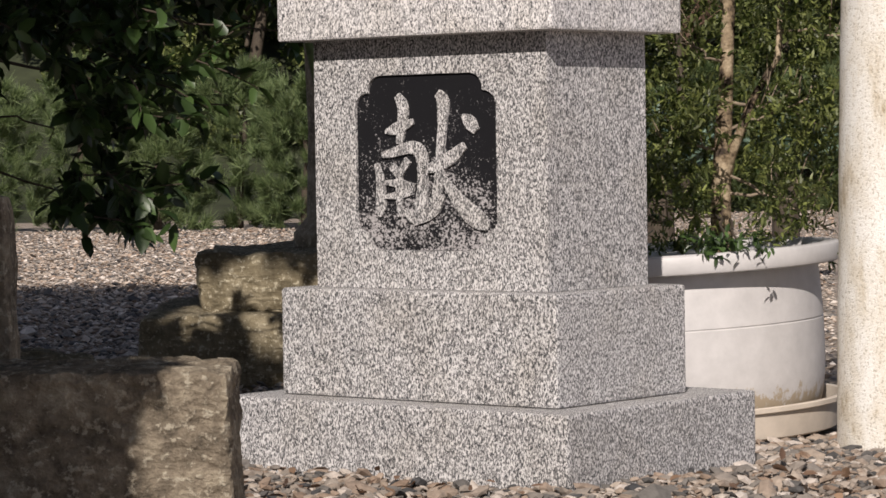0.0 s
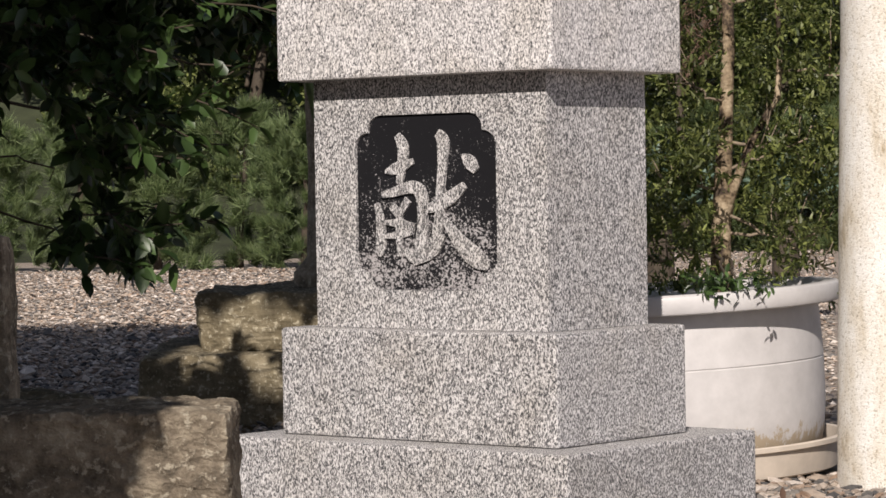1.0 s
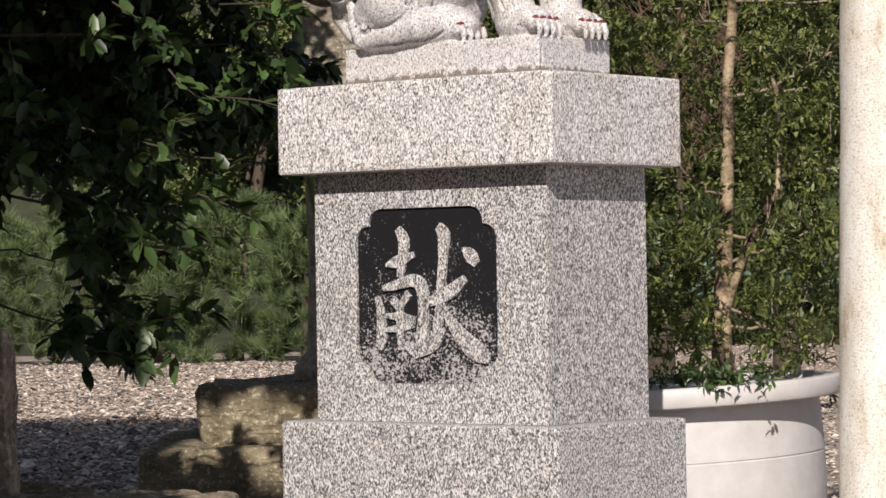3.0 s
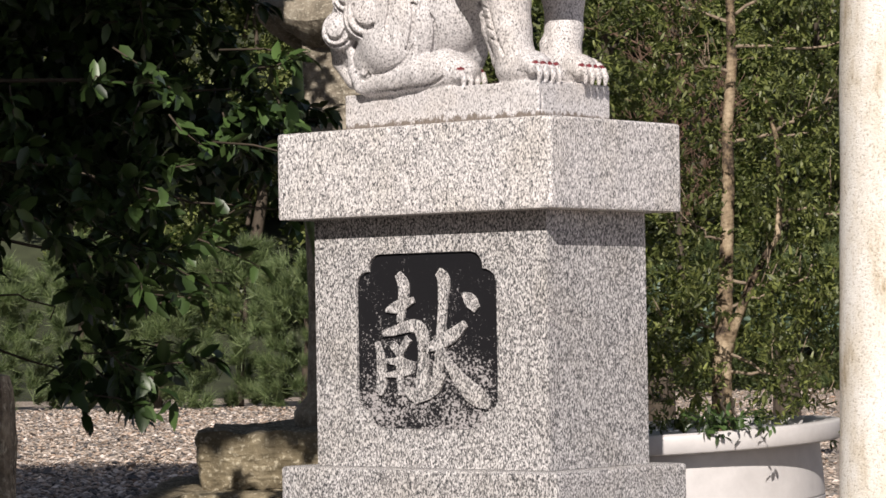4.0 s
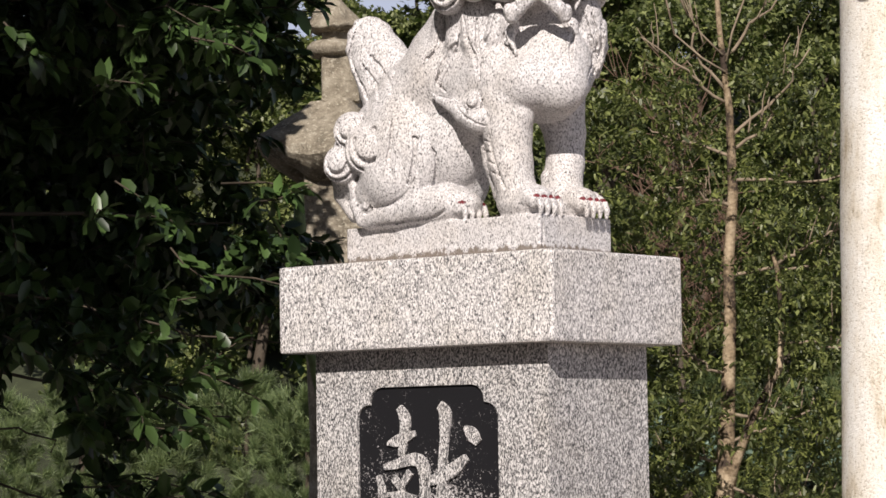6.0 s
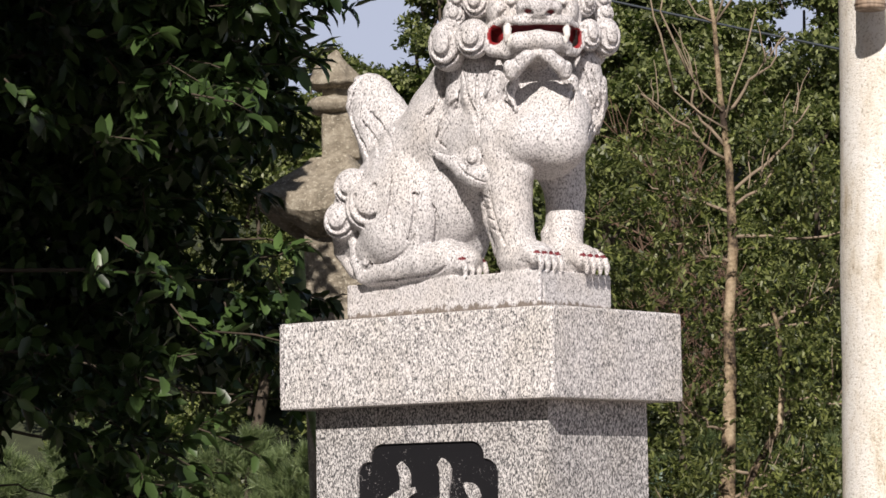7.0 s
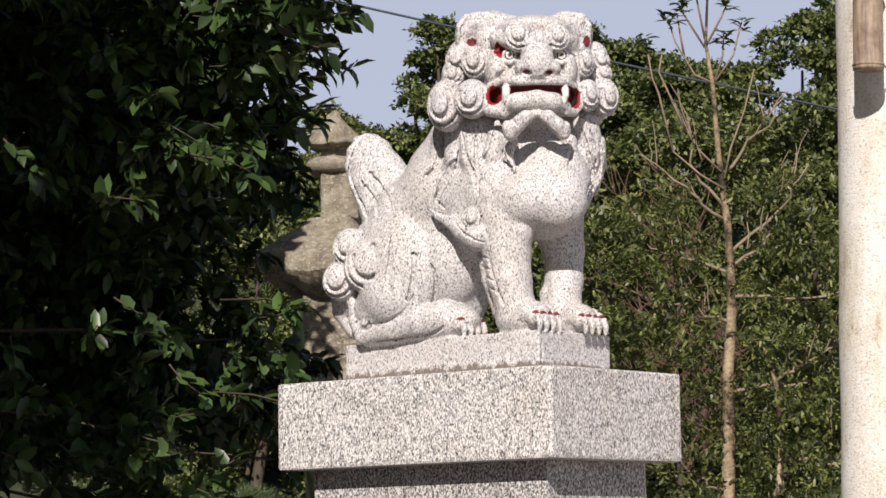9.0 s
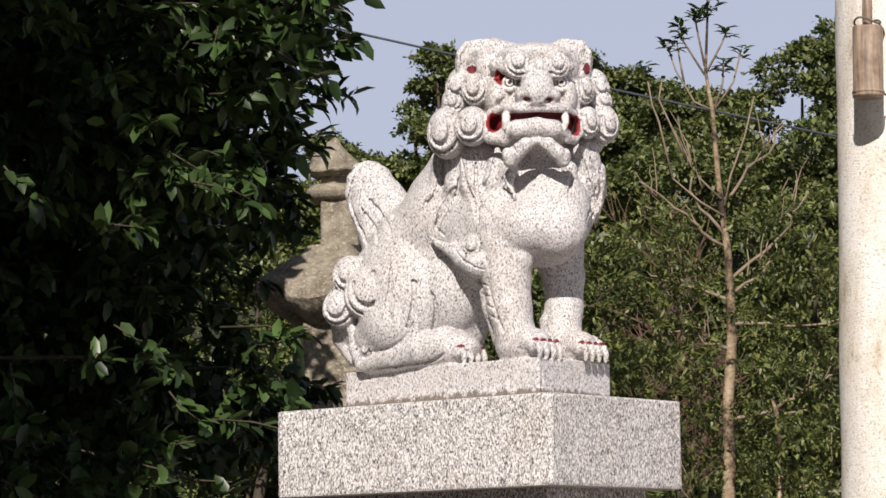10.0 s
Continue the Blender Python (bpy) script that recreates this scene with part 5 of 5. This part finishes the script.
def build_unseen_shade_tree():
    # unseen tree, added left of the camera's view only to block the sun
    nr = np.random.default_rng(12)
    tree = thing("unseen_shade_tree", "broad unseen evergreen tree added beside the path to cast deep shade", "tree", pose(0, 0, 0))
    V, F = tube_mesh([[((-2.6, 4.4, -0.1), 0.16), ((-2.55, 4.5, 1.5), 0.13), ((-2.4, 4.6, 3.0), 0.1), ((-2.2, 4.7, 5.0), 0.04)]], 10)
    mesh_ob("trunk", V, F, TWIG, tree, True)
    n = 80000
    P = np.stack([nr.uniform(-4.2, -0.6, n), nr.uniform(1.8, 7.2, n), nr.uniform(0.7, 5.8, n)], 1)
    # crown's outline along the sun's way, cut to place the shade, outside the camera's view
    x5, z5 = P[:, 0] - 0.142 * (P[:, 1] - 5), P[:, 2] + 0.706 * (P[:, 1] - 5)
    edge = np.interp(z5, [0.0, 1.35, 1.6, 3.3, 3.38, 3.55, 3.65, 4.12, 4.18, 4.32, 4.42, 6.5, 6.65, 9.0], [-0.79, -0.79, -1.18, -1.18, -1.28, -1.28, -1.75, -1.75, -1.10, -1.10, -1.46, -1.60, -1.05, -1.0]) - 0.03 * np.sin(z5 * 7 + P[:, 0] * 2)
    P = P[P[:, 0] < np.minimum(-0.155 * P[:, 1] - 0.16, edge + 0.142 * (P[:, 1] - 5))]
    lump = np.array([noise.noise(Vector(q) * 0.9) for q in P])
    P = P[(np.abs((P - np.array((-2.4, 4.4, 3.2))) / np.array((2.1, 3.0, 2.9))) ** 2.6).sum(1) < 1.0 + 0.5 * lump]
    n = len(P)
    D = nr.normal(0, 1, (n, 3)) + np.array((0, 0, -0.4))
    s = nr.uniform(0.12, 0.18, n)
    leaves("crown", P, D, nr.normal(0, 0.5, (n, 3)) + np.array((0, 0, 1.0)), s, s * 1.4, CAMELLIA, tree, QUAD)


def leaf_cloud(nr, c, r, n, size):
    """Leaves over the upper shell of one bough's dome."""
    d = nr.normal(0, 1, (n, 3))
    d[:, 2] = np.where(d[:, 2] < -0.25, -d[:, 2] * 0.6, d[:, 2])
    d /= np.linalg.norm(d, axis=1, keepdims=True)
    rad = 1.0 - np.abs(nr.normal(0, 0.13, n))
    rad = np.where(nr.uniform(0, 1, n) < 0.14, nr.uniform(1.0, 1.35, n), rad)
    # uneven dome
    w = 1 + 0.22 * np.sin(d[:, 0] * 5.1 + c[0] * 9) * np.cos(d[:, 2] * 4.3 + c[2] * 7)
    P = np.array(c) + d * (rad * w)[:, None] * np.array(r)
    D = d * 0.6 + nr.normal(0, 0.6, (n, 3))
    U = np.array((0, 0, 0.8)) + d * 0.9 + nr.normal(0, 0.3, (n, 3))
    return P, D, U, size * nr.uniform(0.65, 1.35, n)


def forest_tree(nr, x, y, top, low, width, size, label, lobes, per, mat=None):
    tree = thing("forest_tree", label, "tree", pose(0, 0, 0), "trees on the hillside")
    rng = random.Random(int(x * 100))
    V, F = tube_mesh([wavy((x, y, -0.1), (x + nr.uniform(-0.3, 0.3), y, top * 0.93), 0.14, 0.02, 8, 0.06, rng)], 7)
    mesh_ob("trunk", V, F, TWIG, tree, True)
    Ps, Ds, Us, Ss, boughs = [], [], [], [], []
    for i in range(lobes):
        k = 1.0 if i == 0 else nr.uniform(0, 1) ** 0.8
        z = low + (top - low) * k
        # the crown narrows to a rounded top
        w = width * math.sqrt(max(0.04, 1 - max(0.0, (k - 0.45) / 0.6) ** 2))
        r = nr.uniform(0.24, 0.46) * (0.5 + 0.5 * width)
        a = nr.uniform(0, 2 * np.pi)
        q = w * nr.uniform(0.3, 1.0)
        c = (x + q * math.cos(a), y + q * math.sin(a) * 0.8, min(z, top - r * 0.75))
        P, D, U, s = leaf_cloud(nr, c, (r, r, r * 0.72), int(per * (0.35 + r * r * 4.2)), size)
        Ps.append(P), Ds.append(D), Us.append(U), Ss.append(s)
        if i % 3 == 0:
            boughs.append(wavy((x, y, max(0.3, c[2] - 0.5)), c, 0.035, 0.012, 4, 0.03, rng))
    for way in boughs:
        V, F = tube_mesh([way], 5)
        mesh_ob("bough", V, F, TWIG, tree, True)
    P, D, U, s = map(np.concatenate, (Ps, Ds, Us, Ss))
    leaves("crown", P, D, U, s, s * 1.3, mat or FOREST, tree, QUAD)


def build_forest():
    nr = np.random.default_rng(21)
    lab = "broadleaf evergreen tree in the sunlit woods behind"
    rows = [(5.6, 42, 8.95, 1.0, 0.6), (5.95, 42, 9.05, 3.0, 0.55), (5.75, 40, 8.6, 1.0, 0.6), (3.5, 46, 9.1, 1.0, 1.1), (2.35, 45, 9.5, 3.0, 0.5), (0.1, 43, 9.2, 3.0, 0.55), (-0.1, 43.5, 8.75, 2.5, 0.5), (0.15, 42, 7.9, 2.0, 0.7), (0.75, 43, 8.8, 2.5, 0.6), (-3.8, 40, 6.6, 0.4, 1.2), (-5.0, 40, 6.6, 0.4, 1.2), (5.25, 43, 8.95, 1.0, 0.55), (-1.7, 46, 8.3, 2.0, 1.3), (-2.5, 43, 7.9, 1.0, 0.8), (-1.15, 43, 7.6, 1.0, 0.8), (-1.9, 41, 6.6, 0.6, 1.1), (1.2, 47, 8.6, 1.0, 1.5), (2.9, 45, 9.2, 1.2, 1.0), (4.0, 47, 9.2, 1.0, 1.1), (4.75, 43, 8.4, 1.0, 0.7), (6.1, 41, 9.1, 1.0, 0.9), (7.0, 42, 9.6, 1.0, 1.4),
            (3.4, 38, 6.8, 0.5, 1.2), (4.8, 37, 6.0, 0.5, 1.1), (2.2, 36, 5.4, 0.3, 1.0), (5.8, 36, 5.6, 0.3, 1.1), (0.6, 39, 6.2, 0.5, 1.2), (-2.6, 39, 5.6, 0.4, 1.2),
            (-0.9, 40, 6.2, 0.5, 1.2), (2.4, 41, 7.6, 0.5, 1.1), (4.2, 40, 7.6, 0.5, 1.1), (5.2, 39, 7.4, 0.5, 1.1), (3.0, 35.5, 4.0, 0.5, 1.0), (4.2, 35.6, 3.8, 0.5, 1.0), (1.6, 35.4, 3.8, 0.5, 0.9), (5.2, 35.5, 4.4, 0.5, 0.9),
            (2.6, 50, 9.7, 5.0, 1.2), (3.7, 50, 9.8, 5.0, 1.2), (4.8, 50, 9.6, 5.0, 1.2), (-0.5, 47, 8.0, 4.0, 1.0)]
    for x, y, top, low, w in rows:
        forest_tree(nr, x, y, top, low, w, 0.088, lab, int(9 + 3.8 * (top - low) * (0.4 + 0.6 * w)), 520)


def build_shrubs():
    nr = np.random.default_rng(31)
    for i, (x, y, h) in enumerate(((-4.6, 29.5, 1.5), (-3.7, 29.8, 1.75), (-2.9, 29.3, 1.5), (-2.1, 29.9, 1.7), (-1.4, 29.4, 1.5), (-0.6, 30, 1.7), (0.2, 30, 1.6), (1.0, 32, 1.7), (1.9, 34.4, 1.5), (2.7, 34.2, 1.4), (3.4, 34.5, 1.7), (4.2, 34.3, 1.6), (5.0, 34.4, 1.8))):
        sh = thing("pine_shrub", "low bushy green pine shrub at the edge of the gravel", "shrub", pose(0, 0, 0), "shrubs along the gravel")
        V, F = tube_mesh([wavy((x, y, -0.05), (x, y, h * 0.8), 0.05, 0.02, 5, 0.03, random.Random(i))], 6)
        mesh_ob("stem", V, F, TWIG, sh, True)
        Ps, Ds, Us, Ss = [], [], [], []
        for _ in range(150):
            a, k = nr.uniform(0, 2 * np.pi), nr.uniform(0, 1) ** 0.5
            z = nr.uniform(0.0, 1.0) * h
            r = 0.62 * k * math.sqrt(max(0.05, 1 - (z / h - 0.35) ** 2 / 0.5))
            c = np.array((x + r * math.cos(a), y + r * math.sin(a) * 0.8, z))
            ax = np.array((math.cos(a) * 0.6, math.sin(a) * 0.6 - 0.2, 0.8))
            n = 130
            Ps.append(c + nr.normal(0, 0.02, (n, 3)))
            Ds.append(ax + nr.normal(0, 0.55, (n, 3)))
            Us.append(nr.normal(0, 1, (n, 3)))
            Ss.append(nr.uniform(0.10, 0.19, n))
        P, D, U, s = map(np.concatenate, (Ps, Ds, Us, Ss))
        leaves("needles", P, D, U, s, s * 0.55, PINE, sh, (np.array([(0, -0.05, 0), (0, 0.05, 0), (1.0, 0, -0.03)]), [(0, 1, 2)]))
    for i, (x, y, z, sc) in enumerate(((1.22, 16.2, 0.62, 0.46), (2.02, 17.0, 0.66, 0.42))):
        ag = thing("agave", "spiky blue-green agave with broad pointed leaves", "agave", pose(x, y, 0))
        n = 34
        for k in range(n):
            a, el = k * 2.4, 0.25 + 1.1 * (k / n)
            d = Vector((math.cos(a) * math.cos(el), math.sin(a) * math.cos(el), math.sin(el)))
            s = Vector((-math.sin(a), math.cos(a), 0))
            up = d.cross(s) * -1
            Vv = []
            for q, w in ((0, 0.05), (0.3, 0.075), (0.65, 0.06), (1.0, 0.003)):
                c = d * q * sc + up * (-0.10 * q * q * sc) + Vector((0, 0, z))
                Vv += [c - s * w, c + up * (-w * 0.5), c + s * w, c + up * (-w * 0.5 - 0.012)]
            Ff = []
            for j in range(3):
                for m in range(4):
                    Ff.append((4 * j + m, 4 * j + (m + 1) % 4, 4 * j + 4 + (m + 1) % 4, 4 * j + 4 + m))
            mesh_ob("leaf", Vv, Ff, AGAVE, ag, True)
        part("stem", lathe([(0.02, 0), (0.09, 0), (0.08, z * 0.7), (0.06, z + 0.05), (0.02, z + 0.06)], 12), TWIG, ag)


def build_bare_tree():
    rng = random.Random(17)
    tree = thing("bare_tree", "leafless brown twiggy tree at the foot of the woods", "tree", pose(0, 0, 0))
    base = Vector((2.75, 32.3, 0))
    V, F = tube_mesh([wavy(base, base + Vector((-0.1, 0, 4.6)), 0.06, 0.015, 8, 0.05, rng)], 7)
    mesh_ob("trunk", V, F, TWIG, tree, True)
    fine = []
    for _ in range(34):
        z = rng.uniform(1.6, 4.3)
        a = base + Vector((-0.02 * z, 0, z))
        b = a + Vector((rng.uniform(-1.1, 0.9), rng.uniform(-0.5, 0.3), rng.uniform(0.1, 1.0)))
        V, F = tube_mesh([wavy(a, b, 0.016, 0.005, 6, 0.04, rng)], 5)
        mesh_ob("branch", V, F, BROWN_TWIG, tree, True)
        for _ in range(14):
            p = a.lerp(b, rng.uniform(0.25, 1.0))
            fine.append(wavy(p, p + Vector((rng.uniform(-0.4, 0.4), rng.uniform(-0.2, 0.2), rng.uniform(0.0, 0.5))), 0.007, 0.003, 3, 0.02, rng))
    V, F = tube_mesh(fine, 4)
    tagged(mesh_ob("twig_growth", V, F, BROWN_TWIG, tree, True), kind="stuff")


def build_hill():
    V, F = [], []
    xs, ys = np.linspace(-60, 60, 40), np.linspace(34, 110, 30)
    for y in ys:
        for x in xs:
            k = max(0, min(1, (y - 34) / 26))
            V.append((x, y, -0.05 + 9.0 * k * k * (3 - 2 * k) + (0.6 * noise.noise(Vector((x * 0.2, y * 0.2, 3))) if k > 0 else 0) * k))
    w = len(xs)
    F = [(j * w + i, j * w + i + 1, (j + 1) * w + i + 1, (j + 1) * w + i) for j in range(len(ys) - 1) for i in range(w - 1)]
    tagged(mesh_ob("hillside", V, F, plain("leaf_litter", (0.03, 0.036, 0.016), 0.95, 0.6, 1.2, 0.8), smooth=True), "dark wooded hillside", "hillside", kind="structure")


def build_cable():
    ends = (-26.0, 18.0)
    way = lambda x: 6.61 - 0.236 * x + 0.0018 * (x - 1.7) ** 2
    V, F = tube_mesh([[((x, 30.0, way(x)), 0.013) for x in np.linspace(*ends, 40)]], 6)
    tagged(mesh_ob("overhead_cable", V, F, CABLE, smooth=True), "black overhead cable sloping across the sky", "cable")
    for x in ends:
        pole = part("utility_pole", lathe([(0.16, -0.3), (0.15, 1.0), (0.12, way(x) + 0.5), (0.10, way(x) + 0.52)], 16), TWIG, smooth=True)
        pole.location = (x, 30.1, 0)
        tagged(pole, "dark wooden utility pole carrying the cable", "utility pole")


build_ground()
SHAFT, _, _, HY = build_pedestal()
build_character(SHAFT, HY)
build_statue()
build_pot()
build_pot_tree()
build_pole()
build_stones()
build_lantern()
build_camellia()
build_unseen_shade_tree()
build_hill()
build_shrubs()
build_forest()
build_bare_tree()
build_cable()

# ---- loose gravel ----
_r = np.random.default_rng(8)


def _spots(n, x0, x1, y0, y1, spread=False):
    y = _r.uniform(y0, y1, n)
    x = _r.uniform(x0, x1, n)
    if spread:
        x = x * y / y1
    c, s = math.cos(radians(-TH)), math.sin(radians(-TH))
    dx, dy = x - CENTRE[0], y - CENTRE[1]
    u, v = dx * c - dy * s, dx * s + dy * c
    ok = ~((np.abs(u) < 0.57) & (v > -0.385) & (v < 0.445))
    ok &= (x - 0.655) ** 2 + (y - 8.42) ** 2 > 0.53 ** 2
    ok &= (x - 1.232) ** 2 + (y - 7.84) ** 2 > 0.17 ** 2
    z = _r.uniform(0, 1, n)
    z = np.where((x > 0.5) & (y > 7.1), -0.014 + 0.014 * z, -0.008 + 0.028 * z)
    return np.stack([x, y, z], 1)[ok]


pebble_field("near_gravel", "mixed brown and grey river pebbles round the pedestal", _spots(21000, -0.8, 1.5, 6.2, 9.4), 0.0140)
pebble_field("far_gravel", "pale pebbles of the gravel yard, sunlit brightness put into their colour", np.concatenate([_spots(32000, -4.8, -1.1, 9.0, 29.6, True), _spots(12000, 1.9, 4.6, 9.4, 34.0, True)]), 0.015, True)


def build_litter():
    nr = np.random.default_rng(41)
    n = 130
    P = _spots(n, -0.5, 1.0, 6.4, 7.5)
    P[:, 2] += 0.022
    n = len(P)
    D = nr.normal(0, 1, (n, 3)) * np.array((1, 1, 0.25))
    s = nr.uniform(0.025, 0.05, n)
    ob = leaves("fallen_leaves", P, D, nr.normal(0, 0.4, (n, 3)) + np.array((0, 0, 1.0)), s, s * 1.2, DRY_LEAF)
    tagged(ob, "dry brown fallen leaves lying on the gravel", "leaves", kind="stuff")


build_litter()
